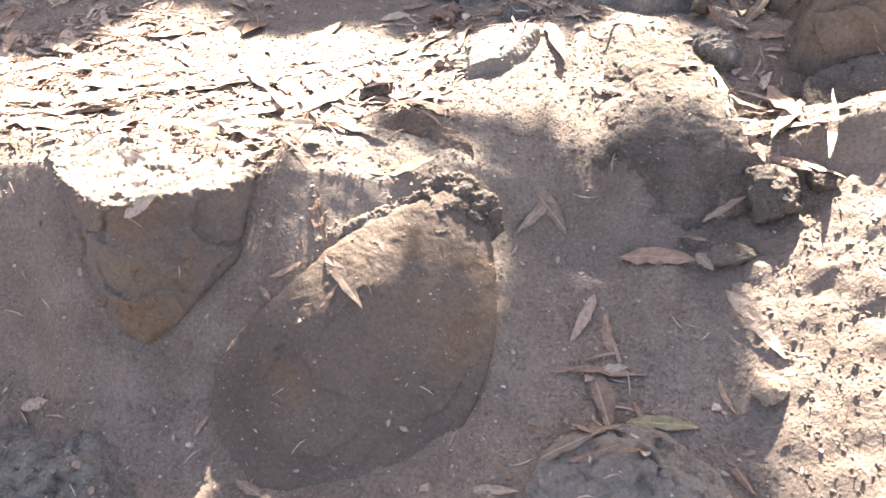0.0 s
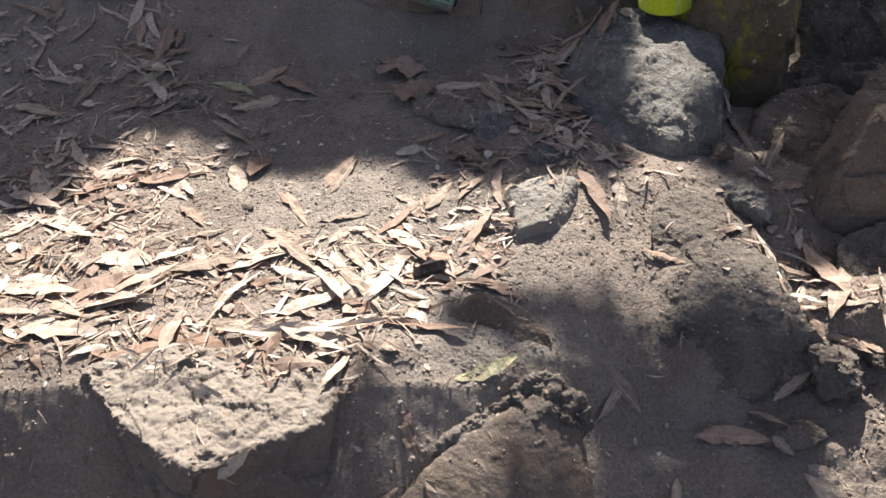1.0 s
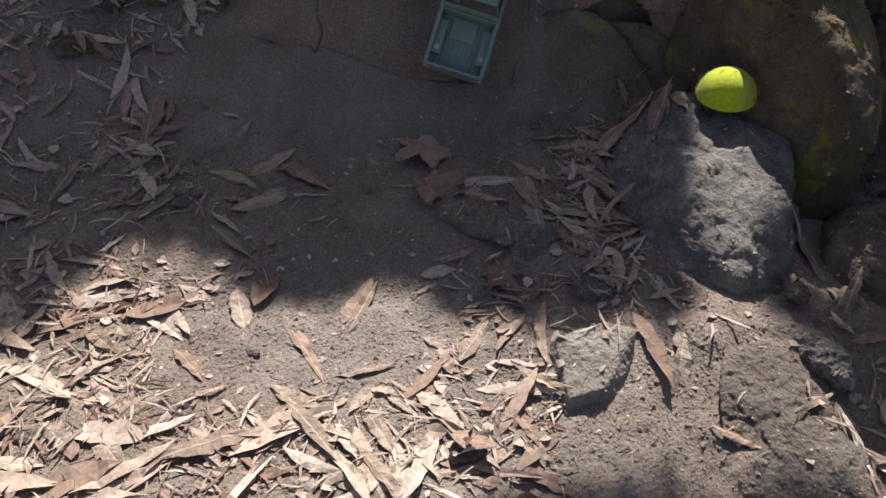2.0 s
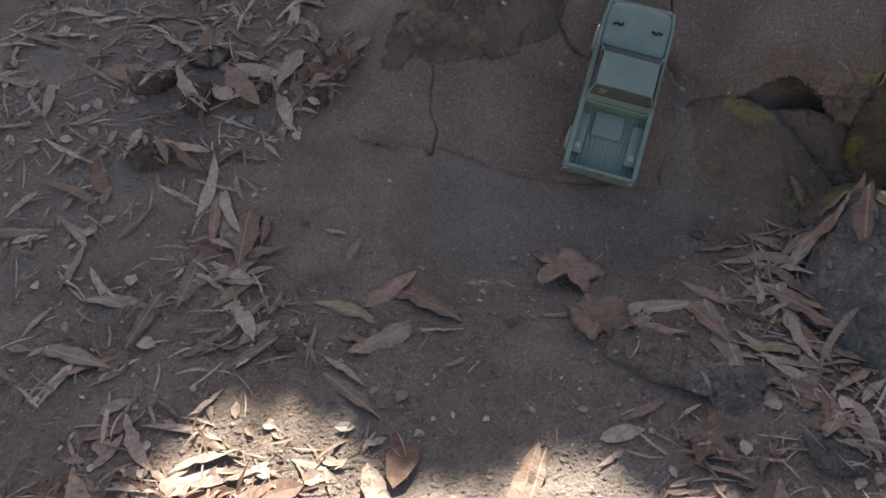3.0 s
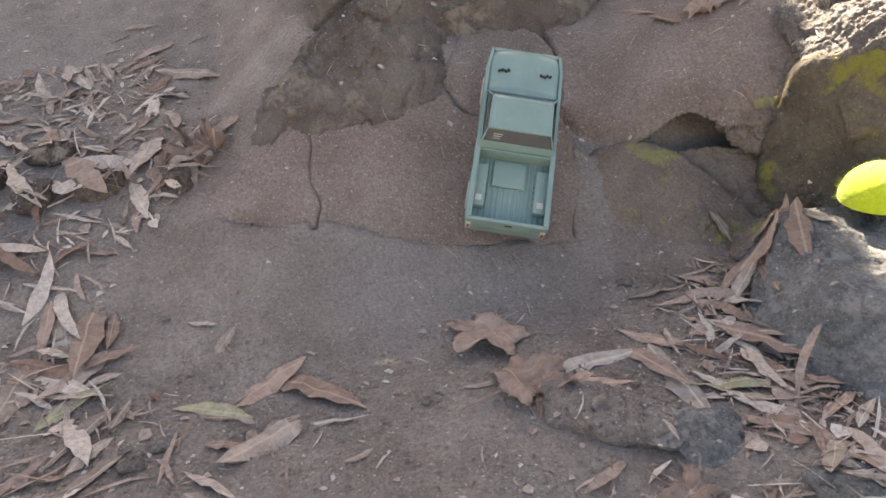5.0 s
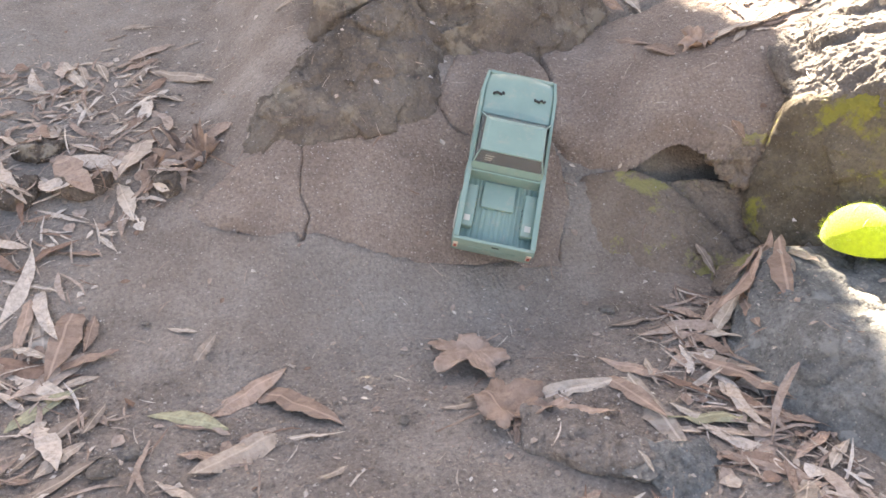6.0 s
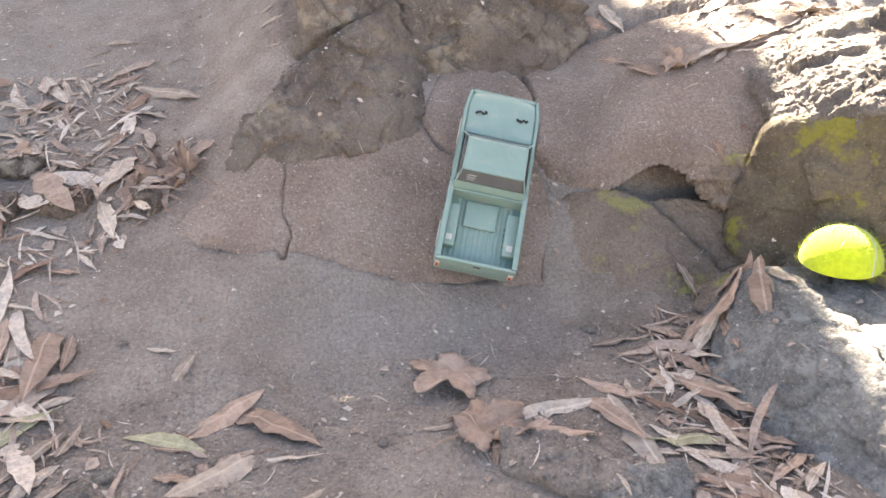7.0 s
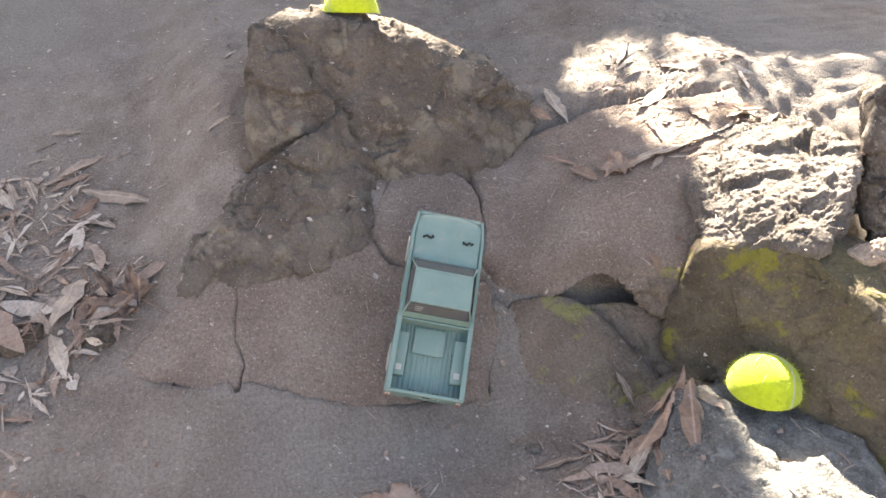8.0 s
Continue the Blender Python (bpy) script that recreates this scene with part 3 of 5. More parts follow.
cobble("stone", "long grey stone with a crusted top", (0.332, 0.772, 0.012), (0.03, 0.075, 0.034), 12, GREY_ROCK, 62, 5)
cobble("stone", "small grey-brown stone between boulders", (0.331, 0.822, 0.035), (0.018, 0.02, 0.016), 30, BROWN_ROCK, 63)
cobble("stone", "rounded tan stone on the slope", (0.312, 0.478, -0.107), (0.034, 0.026, 0.016), 15, TAN_STONE, 64)
cobble("stone", "low grey stone in the gully", (0.215, 0.422, -0.134), (0.125, 0.095, 0.06), 10, WARM_GREY, 65, 5)
cobble("stone", "dark stone at the foot of the ledge", (-0.19, 0.46, -0.19), (0.18, 0.12, 0.07), -15, GREY_ROCK, 66, 5)
cobble("stone", "dusty brown stone embedded in trodden soil", (0.079, 0.96, 0.021), (0.075, 0.055, 0.03), -15, DUSTY_ROCK, 68, 5)
cobble("stone", "grey stone embedded in trodden soil", (0.126, 0.921, 0.022), (0.05, 0.042, 0.026), 10, GREY_ROCK, 67, 5)
cobble("stone", "small grey-brown stone set in trodden soil", (0.104, 0.938, 0.022), (0.04, 0.034, 0.02), 30, WARM_GREY, 84, 5)
cobble("stone", "flat grey stone beside a boulder", (0.169, 0.86, 0.022), (0.05, 0.04, 0.022), 5, GREY_ROCK, 85, 5)
boulder("stone", "grey flat-topped angular stone embedded in the soil", [
    (0.111, 0.804, 0.012), (0.118, 0.802, 0.024), (0.16, 0.811, 0.03), (0.18, 0.8, 0.03), (0.156, 0.785, 0.026), (0.146, 0.756, 0.018), (0.116, 0.752, 0.012), (0.185, 0.795, -0.01), (0.165, 0.75, -0.01), (0.11, 0.745, -0.01), (0.105, 0.81, -0.01), (0.17, 0.82, -0.01)],
    WARM_GREY, 69, 40, 5, 0.02, 0.02, chip=0.12)
cobble("stone", "small brown stone among leaves", (0.036, 0.722, 0.004), (0.03, 0.02, 0.016), 0, BROWN_ROCK, 70)
for k, (x, y, w) in enumerate(((-0.287, 1.325, 0.05), (-0.241, 1.262, 0.045), (-0.296, 1.272, 0.05), (-0.175, 1.25, 0.035), (-0.345, 1.3, 0.06), (-0.33, 1.21, 0.05))):
    cobble("stone", "dark stone half hidden under dry leaves", (x, y, land_at(x, y) + 0.003), (w, w * 0.7, 0.026), 40 * k, BROWN_ROCK, 71 + k, 4, "dark stones under the leaf pile")


# ---- half balls ----
def felt(name, base):
    m, n, l, b = material(name, 1.0)
    pos = n.new("ShaderNodeTexCoord").outputs["Object"]
    c = ramp(n, l, noise_node(n, l, pos, 260, 5, 0.7), [(0.3, tuple(v * 0.75 for v in base)), (0.7, base)])
    l.new(c, b.inputs["Base Color"])
    b.inputs["Sheen Weight"].default_value = 0.3
    relief(n, l, b, [(noise_node(n, l, pos, 500, 5, 0.8), 0.6, 0.0015)])
    return m


FELT, SEAM = felt("yellow felt", (0.62, 0.74, 0.03)), felt("pale seam rubber", (0.62, 0.66, 0.42))
R_BALL = 0.0289


def half_ball(x, y, turn):
    bpy.context.view_layer.update()
    below = bpy.context.evaluated_depsgraph_get()
    ring = [(x + 0.7 * R_BALL * math.cos(k * math.pi / 4), y + 0.7 * R_BALL * math.sin(k * math.pi / 4)) for k in range(8)]
    rest = [scene.ray_cast(below, Vector((*at, 1.2)), Vector((0, 0, -1)))[1].z for at in ring]
    z = sum(sorted(rest)[-3:]) / 3
    lean = math.degrees(math.atan2(sum(h * math.sin(k * math.pi / 4) for k, h in enumerate(rest)) / 4, 0.7 * R_BALL)), -math.degrees(math.atan2(sum(h * math.cos(k * math.pi / 4) for k, h in enumerate(rest)) / 4, 0.7 * R_BALL))
    lean = 0.25 * lean[0], 0.25 * lean[1]
    ob = new("half_tennis_ball")
    bm = bmesh.new()
    bmesh.ops.create_uvsphere(bm, u_segments=64, v_segments=40, radius=R_BALL)
    bmesh.ops.bisect_plane(bm, geom=bm.verts[:] + bm.edges[:] + bm.faces[:], plane_co=(0, 0, 0.02 * R_BALL), plane_no=(0, 0, -1), clear_outer=True)
    for v in bm.verts:
        v.co *= 1 + 0.008 * noise.noise(v.co * 160)
    part("shell", smooth(mesh_of("shell", bm)), FELT, ob)
    # the seam: a curve over the dome, swept as a thin raised band
    bm = bmesh.new()
    rows = []
    for k in range(51):
        a = -0.58 * math.pi + 1.16 * math.pi * k / 50
        mid = Vector((0.42 * math.cos(2 * a) + 0.1, math.sin(a), math.cos(a))).normalized()
        side = mid.cross(Vector((0.3 * math.sin(2 * a), math.cos(a), -math.sin(a)))).normalized() * 0.045
        if mid.z > 0.03:
            rows.append([bm.verts.new((mid + side * s).normalized() * R_BALL * r) for s, r in ((-1, 0.99), (-0.7, 1.012), (0.7, 1.012), (1, 0.99))])
    for a, b in zip(rows, rows[1:]):
        for i in range(3):
            bm.faces.new((a[i], a[i + 1], b[i + 1], b[i]))
    part("seam", smooth(mesh_of("seam", bm)), SEAM, ob, "pale curved seam")
    # loose fuzz
    bm = bmesh.new()
    rng = random.Random(5)
    for k in range(1300):
        d = Vector((rng.gauss(0, 1), rng.gauss(0, 1), abs(rng.gauss(0, 1)))).normalized()
        t = d.orthogonal().normalized() * 0.00014
        tip = d * (R_BALL + rng.uniform(0.0008, 0.0036)) + Vector((rng.gauss(0, 1), rng.gauss(0, 1), rng.gauss(0, 1))) * 0.0012
        bm.faces.new([bm.verts.new(p) for p in (d * R_BALL - t, d * R_BALL + t, tip)])
    part("fuzz", bm, FELT, ob, "loose felt fibres")
    ob.matrix_world = pose(x, y, z - 0.03 * R_BALL, *lean, turn)
    return tagged(ob, "bright yellow-green half tennis ball, cut side down on a boulder", "half ball", "half balls on the rocks")


half_ball(0.339, 1.032, 20)
half_ball(0.09, 1.425, 100)


# ---- dry leaves ----
def leaf_material(name, dark, light, per_island=False):
    m, n, l, b = material(name, 0.72)
    if per_island:
        pick = n.new("ShaderNodeNewGeometry").outputs["Random Per Island"]
        pos = n.new("ShaderNodeNewGeometry").outputs["Position"]
        grain = 260
    else:
        pick = n.new("ShaderNodeObjectInfo").outputs["Random"]
        pos = n.new("ShaderNodeTexCoord").outputs["Object"]
        grain = 9
    if per_island:
        stops = [(0.0, dark), (0.25, (0.36, 0.268, 0.215)), (0.5, (0.42, 0.33, 0.275)), (0.75, light), (1.0, (0.66, 0.585, 0.515))]
    else:
        stops = [(0.0, dark), (0.35, tuple((a + c) / 2 for a, c in zip(dark, light))), (0.7, light), (1.0, tuple(min(1, v * 1.18) for v in light))]
    c = ramp(n, l, pick, stops)
    blot = noise_node(n, l, pos, grain, 5, 0.65)
    c = mix(n, l, 0.7, c, ramp(n, l, blot, [(0.35, (0.55, 0.5, 0.46)), (0.6, (1, 1, 1))]), "MULTIPLY")
    if not per_island:
        axis = n.new("ShaderNodeSeparateXYZ")
        l.new(pos, axis.inputs[0])
        rib = n.new("ShaderNodeMath")
        rib.operation = "ABSOLUTE"
        l.new(axis.outputs[1], rib.inputs[0])
        c = mix(n, l, ramp(n, l, rib.outputs[0], [(0.006, (0.5, 0.5, 0.5)), (0.014, (0, 0, 0))]), c, tuple(min(1, v * 1.4) for v in light))
    l.new(c, b.inputs["Base Color"])
    relief(n, l, b, [(blot, 0.35, 0.0008 if per_island else 0.02)])
    return m


TONES = [((0.26, 0.2, 0.158), (0.42, 0.34, 0.275)), ((0.27, 0.185, 0.14), (0.41, 0.295, 0.23)), ((0.36, 0.295, 0.24), (0.53, 0.45, 0.375)), ((0.25, 0.235, 0.14), (0.36, 0.335, 0.215))]
LEAF = [leaf_material("dry leaf", *t) for t in TONES]
LITTER = leaf_material("mixed leaf litter", (0.235, 0.142, 0.1), (0.52, 0.43, 0.355), True)


def leaf_shape(wide, sickle, arch, fold, seed, stations=9):
    """Vertices and faces of a lance leaf 1 long along x, with a rib fold, an arch and a closed thickness."""
    rng = np.random.RandomState(seed)
    t = np.linspace(0, 1, stations)
    w = (t ** 0.75) * ((1 - t) ** 0.95)
    w = w / w.max() * wide / 2 * (1 + 0.12 * rng.normal(size=stations))
    w[0], w[-1] = 0.008, 0.004
    mid = sickle * (4 * t * (1 - t) - 0.5)
    lift = arch * 4 * t * (1 - t) + 0.012 * rng.normal(size=stations)
    twist = rng.normal(0, 0.25) * (t - 0.5)
    rows = []
    for side in (-1, 0, 1):
        edge_lift = fold * np.abs(side) * w + side * twist * w * 2 + 0.012 * rng.normal(size=stations) * abs(side)
        rows.append(np.stack([t - 0.5, mid + side * w, lift + edge_lift], 1))
    top = np.concatenate(rows)
    v = np.concatenate([top, top - np.array([0, 0, 0.004])])
    k, f = stations, []
    m = 3 * k
    for i in range(k - 1):
        for r in (0, 1):
            a = r * k + i
            f.append((a, a + 1, a + k + 1, a + k))
            f.append((m + a + k, m + a + k + 1, m + a + 1, m + a))
        f.append((i, m + i, m + i + 1, i + 1))
        a = 2 * k + i
        f.append((a + 1, m + a + 1, m + a, a))
    return v, f


SHAPES = {}
for wide in (2, 3, 4, 5, 6, 7, 8):
    for kind in range(4):
        rng = np.random.RandomState(100 + wide * 7 + kind)
        SHAPES[wide, kind] = leaf_shape({2: 0.085, 3: 0.14, 4: 0.19, 5: 0.24, 6: 0.32, 7: 0.42, 8: 0.62}[wide], rng.uniform(-0.09, 0.09) * (1 if wide < 6 else 0.3), rng.uniform(-0.015, 0.05), rng.uniform(-0.2, 0.32), 300 + wide * 9 + kind)
LEAF_MESH = {}


def leaf_mesh(wide, kind, tone):
    if (wide, kind, tone) not in LEAF_MESH:
        me = bpy.data.meshes.new("dry_leaf")
        v, f = SHAPES[wide, kind]
        me.from_pydata(v.tolist(), [], f)
        me.materials.append(LEAF[tone])
        LEAF_MESH[wide, kind, tone] = me
    return LEAF_MESH[wide, kind, tone]


bpy.context.view_layer.update()
DEPTH = bpy.context.evaluated_depsgraph_get()


UNDER = [""]


def drop(x, y):
    """Where something let fall at (x, y) comes to rest."""
    hit, place, normal, _, under, _ = scene.ray_cast(DEPTH, Vector((x, y, 1.2)), Vector((0, 0, -1)))
    UNDER[0] = under.name if hit else ""
    return (place, normal) if hit else (Vector((x, y, land_at(x, y))), Vector((0, 0, 1)))


def lie(x, y, turn, length, rng, tilt=7, lift=0.0):
    """The pose of a leaf that rests on what is below its two ends and its middle."""
    c, s = math.cos(radians(turn)), math.sin(radians(turn))
    ends = [drop(x + k * c * length * 0.42, y + k * s * length * 0.42)[0] for k in (-1, 1)]
    mid, normal = drop(x, y)
    along = ends[1] - ends[0]
    if abs(along.z) > 0.9 * length:
        along.z *= 0.3
    along.normalize()
    side = normal.cross(along).normalized()
    up = along.cross(side)
    m = Matrix((along, side, up)).transposed().to_4x4()
    at = mid if mid.z > (ends[0].z + ends[1].z) / 2 else (ends[0] + ends[1]) / 2
    return Matrix.Translation(at + up * (0.0012 + lift)) @ m @ pose(0, 0, 0, rng.gauss(0, tilt), rng.gauss(0, tilt * 0.6), 0) @ Matrix.Scale(length, 4)


# leaves that stand out, by area: x, y, heading, length, width class, tone
SLOPE_FOOT = [(-0.122, 1.057, 31, 0.067, 5, 1), (-0.092, 1.043, -35, 0.075, 5, 1), (-0.157, 1.039, -24, 0.053, 4, 3), (-0.122, 1.011, 30, 0.072, 5, 0), (-0.147, 1.007, -7, 0.031, 5, 1), (-0.164, 1.12, -24, 0.024, 5, 2),
              (-0.148, 1.096, 59, 0.03, 5, 0), (-0.071, 0.98, 34, 0.027, 3, 0), (0.022, 1.019, 3, 0.035, 3, 0), (0.185, 1.077, 0, 0.058, 3, 0), (-0.119, 1.02, 7, 0.024, 5, 1), (-0.083, 1.014, -7, 0.042, 2, 2)]
PATH_SIDE = [(-0.27, 1.137, -91, 0.054, 4, 1), (-0.257, 1.133, -80, 0.062, 5, 2), (-0.242, 1.122, -97, 0.075, 5, 1), (-0.226, 1.128, -98, 0.031, 5, 1), (-0.267, 1.17, -21, 0.049, 2, 2), (-0.254, 1.088, -37, 0.054, 5, 2),
             (-0.23, 1.085, 13, 0.028, 4, 0), (-0.244, 1.066, 38, 0.051, 4, 3), (-0.236, 1.036, 46, 0.056, 4, 0), (-0.212, 1.046, 27, 0.027, 3, 2), (-0.227, 1.02, 45, 0.034, 5, 0), (-0.252, 1.066, 15, 0.02, 6, 2)]
LEAF_PILE = [(-0.202, 1.297, -107, 0.078, 5, 0), (-0.186, 1.268, -104, 0.061, 6, 1), (-0.208, 1.242, -70, 0.053, 5, 2), (-0.242, 1.198, -16, 0.04, 5, 1), (-0.167, 1.434, -29, 0.08, 4, 0), (-0.308, 1.434, -73, 0.041, 5, 2),
             (-0.256, 1.397, -75, 0.045, 5, 2), (-0.292, 1.368, 26, 0.047, 4, 0), (-0.31, 1.352, 53, 0.037, 5, 2), (-0.216, 1.35, 63, 0.039, 3, 2), (-0.202, 1.366, 49, 0.03, 3, 0), (-0.32, 1.4, -29, 0.039, 4, 0),
             (-0.286, 1.362, -47, 0.046, 4, 1), (-0.264, 1.43, 57, 0.045, 4, 0), (-0.18, 1.397, -38, 0.036, 6, 2), (-0.292, 1.254, -27, 0.031, 4, 0), (-0.275, 1.24, 19, 0.022, 4, 1), (-0.22, 1.204, -52, 0.025, 4, 2),
             (-0.27, 1.47, -75, 0.042, 4, 0), (-0.165, 1.502, 26, 0.036, 3, 0), (-0.056, 1.435, 13, 0.029, 4, 0), (-0.248, 1.523, 8, 0.028, 3, 0), (-0.163, 1.431, -31, 0.079, 4, 0)]
BOULDER_FOOT = [(0.148, 1.02, -46, 0.056, 4, 1), (0.212, 0.983, -61, 0.078, 3, 1), (0.137, 0.974, -90, 0.077, 5, 2), (0.07, 0.997, 21, 0.057, 4, 1), (0.084, 0.988, -15, 0.06, 4, 1), (0.094, 1.011, 1, 0.091, 3, 2),
                (0.176, 0.936, -30, 0.054, 4, 0), (0.216, 0.94, -39, 0.04, 4, 1), (0.209, 0.916, -153, 0.049, 4, 1), (0.143, 0.952, -34, 0.03, 4, 2), (0.158, 0.963, -44, 0.032, 5, 2), (0.126, 0.942, -37, 0.021, 4, 2),
                (0.103, 0.927, -79, 0.016, 4, 2), (0.174, 0.954, -13, 0.071, 3, 3), (0.138, 0.987, -80, 0.041, 4, 0), (0.204, 1.03, -94, 0.032, 4, 1), (0.188, 1.028, -49, 0.021, 5, 1), (0.163, 0.913, -107, 0.027, 4, 2),
                (0.178, 0.908, -69, 0.025, 5, 0)]
LEDGE_SUN = [(-0.29, 0.821, -34, 0.063, 5, 2), (-0.268, 0.718, -40, 0.075, 5, 0), (-0.209, 0.786, 11, 0.05, 4, 0), (-0.122, 0.673, -7, 0.08, 3, 0), (-0.067, 0.66, -1, 0.125, 2, 2), (-0.138, 0.608, -34, 0.048, 5, 2),
             (-0.233, 0.768, -69, 0.06, 4, 0), (-0.083, 0.773, -46, 0.068, 4, 0), (-0.029, 0.748, -64, 0.05, 5, 2), (-0.016, 0.696, -85, 0.048, 5, 2), (0.057, 0.824, 54, 0.056, 5, 0), (-0.034, 0.871, 63, 0.06, 4, 0),
             (0.079, 0.744, -70, 0.05, 5, 1), (-0.148, 0.746, -65, 0.046, 4, 2), (-0.12, 0.768, -49, 0.034, 5, 0)]
LEDGE_MORE = [(-0.286, 0.818, -34, 0.073, 5, 2), (-0.242, 0.783, -62, 0.061, 5, 0), (-0.21, 0.782, 20, 0.045, 4, 0), (-0.255, 0.763, -45, 0.048, 5, 2), (-0.301, 0.784, 35, 0.047, 4, 1), (-0.243, 0.83, -68, 0.049, 5, 2),
              (-0.204, 0.868, -38, 0.058, 5, 2), (-0.188, 0.868, -53, 0.038, 5, 2), (-0.176, 0.896, -35, 0.04, 4, 2), (-0.156, 0.796, 18, 0.029, 3, 0), (-0.175, 0.824, -52, 0.042, 5, 1), (-0.151, 0.744, -58, 0.046, 5, 2),
              (-0.12, 0.766, -57, 0.031, 5, 2), (-0.088, 0.774, -46, 0.052, 4, 2), (-0.084, 0.83, -64, 0.073, 3, 1), (-0.138, 0.876, -77, 0.048, 6, 2), (-0.039, 0.874, 64, 0.064, 5, 1), (-0.035, 0.778, 40, 0.039, 5, 2),
              (-0.056, 0.743, -61, 0.046, 5, 2), (-0.03, 0.744, -63, 0.036, 5, 0), (-0.008, 0.764, -40, 0.03, 4, 2), (0.054, 0.822, 55, 0.056, 5, 0), (0.024, 0.826, -35, 0.024, 6, 2), (0.035, 0.902, 4, 0.032, 6, 2),
              (0.077, 0.879, -32, 0.057, 2, 1), (0.038, 0.723, -25, 0.033, 7, 1), (0.075, 0.738, -67, 0.036, 5, 1), (0.037, 0.712, 11, 0.064, 3, 1), (-0.014, 0.714, -85, 0.057, 5, 2), (-0.036, 0.802, 5, 0.049, 3, 0),
              (-0.055, 0.707, -41, 0.037, 5, 2), (-0.093, 0.748, 70, 0.023, 5, 2), (-0.25, 0.911, 11, 0.048, 4, 2), (-0.25, 0.924, -29, 0.031, 4, 1), (-0.229, 0.897, 2, 0.035, 4, 2), (-0.282, 0.746, -1, 0.04, 5, 2),
              (-0.213, 0.743, -52, 0.041, 6, 2)]
GULLY = [(0.258, 0.583, -18, 0.056, 5, 1), (0.285, 0.587, -60, 0.037, 4, 0), (0.31, 0.603, 22, 0.043, 4, 0), (0.004, 0.587, -72, 0.056, 4, 1), (0.066, 0.619, 19, 0.055, 4, 3), (0.367, 0.682, -94, 0.09, 4, 1),
         (0.374, 0.86, -92, 0.08, 5, 0), (0.386, 0.826, 50, 0.056, 4, 0), (0.38, 0.782, 2, 0.034, 5, 1), (0.36, 0.654, -125, 0.061, 5, 0), (0.333, 0.636, -79, 0.035, 4, 1), (0.352, 0.616, -44, 0.034, 4, 1),
         (0.37, 0.607, -38, 0.036, 5, 1), (0.213, 0.774, 67, 0.054, 5, 2), (0.174, 0.623, -34, 0.06, 4, 0), (0.166, 0.615, -142, 0.044, 4, 0), (0.236, 0.712, -39, 0.04, 3, 1), (0.222, 0.848, -72, 0.049, 5, 2),
         (0.364, 0.9, -93, 0.043, 4, 0), (0.34, 0.669, -132, 0.038, 4, 2)]
FRONT = [(0.216, 0.531, -88, 0.039, 4, 1), (0.204, 0.482, -81, 0.052, 5, 0), (0.193, 0.444, 18, 0.049, 5, 0), (0.178, 0.434, 7, 0.042, 4, 0), (0.186, 0.456, -73, 0.018, 6, 0), (0.242, 0.461, 2, 0.049, 4, 3),
         (0.216, 0.504, 3, 0.019, 6, 2), (0.228, 0.471, -74, 0.018, 4, 1), (0.312, 0.52, -67, 0.06, 4, 0), (0.312, 0.542, -61, 0.027, 7, 2), (0.286, 0.564, -56, 0.018, 7, 2), (0.286, 0.481, -77, 0.028, 3, 1),
         (0.284, 0.437, -65, 0.039, 3, 1), (0.028, 0.536, -50, 0.052, 4, 0), (0.018, 0.529, 49, 0.022, 3, 1), (0.048, 0.53, -77, 0.014, 3, 1), (0.131, 0.428, -11, 0.033, 4, 0), (-0.04, 0.444, -30, 0.024, 6, 0),
         (-0.032, 0.54, -45, 0.015, 5, 1), (-0.107, 0.548, 28, 0.025, 6, 2), (-0.08, 0.483, 53, 0.017, 4, 1), (-0.218, 0.503, -4, 0.027, 6, 0), (-0.016, 0.552, 23, 0.027, 3, 1), (0.192, 0.428, 12, 0.033, 4, 1)]
SHADE = [(-0.284, 1.079, -105, 0.06, 5, 0), (-0.243, 1.073, -9, 0.045, 4, 0), (-0.337, 1.139, 45, 0.045, 4, 0), (-0.39, 1.134, -47, 0.05, 4, 0), (-0.338, 1.059, -13, 0.06, 4, 0), (-0.316, 1.043, -110, 0.06, 4, 0),
         (-0.222, 1.002, 33, 0.05, 4, 0), (-0.362, 1.01, -22, 0.065, 4, 0), (-0.152, 0.954, -48, 0.06, 4, 0), (-0.148, 1.032, -13, 0.034, 3, 1), (0.13, 0.99, -77, 0.063, 4, 1), (0.048, 0.989, -116, 0.04, 3, 1)]
CREVICE = [(0.276, 1.072, 25, 0.05, 4, 1), (0.298, 1.052, -75, 0.042, 5, 0), (0.262, 1.05, 40, 0.05, 4, 1), (0.24, 1.058, 20, 0.045, 4, 1), (0.3, 1.07, 60, 0.032, 5, 1), (0.27, 1.12, -85, 0.036, 4, 0), (0.318, 1.165, -60, 0.02, 7, 1),
           (0.25, 1.085, 10, 0.035, 3, 1), (0.225, 1.08, -20, 0.03, 5, 0), (0.285, 1.045, -100, 0.03, 4, 0),
           (0.268, 1.062, 34, 0.11, 3, 1), (0.276, 1.036, -123, 0.08, 4, 1), (0.237, 1.045, -153, 0.045, 5, 2), (0.225, 1.034, -67, 0.04, 5, 2), (0.22, 1.076, -52, 0.036, 5, 1), (0.196, 1.05, -18, 0.05, 3, 1),
           (0.277, 1.076, -9, 0.04, 5, 1), (0.31, 1.074, -104, 0.06, 3, 0), (0.245, 1.03, 70, 0.05, 4, 1), (0.21, 1.0, -60, 0.05, 5, 0), (0.19, 1.02, 15, 0.04, 5, 1)]
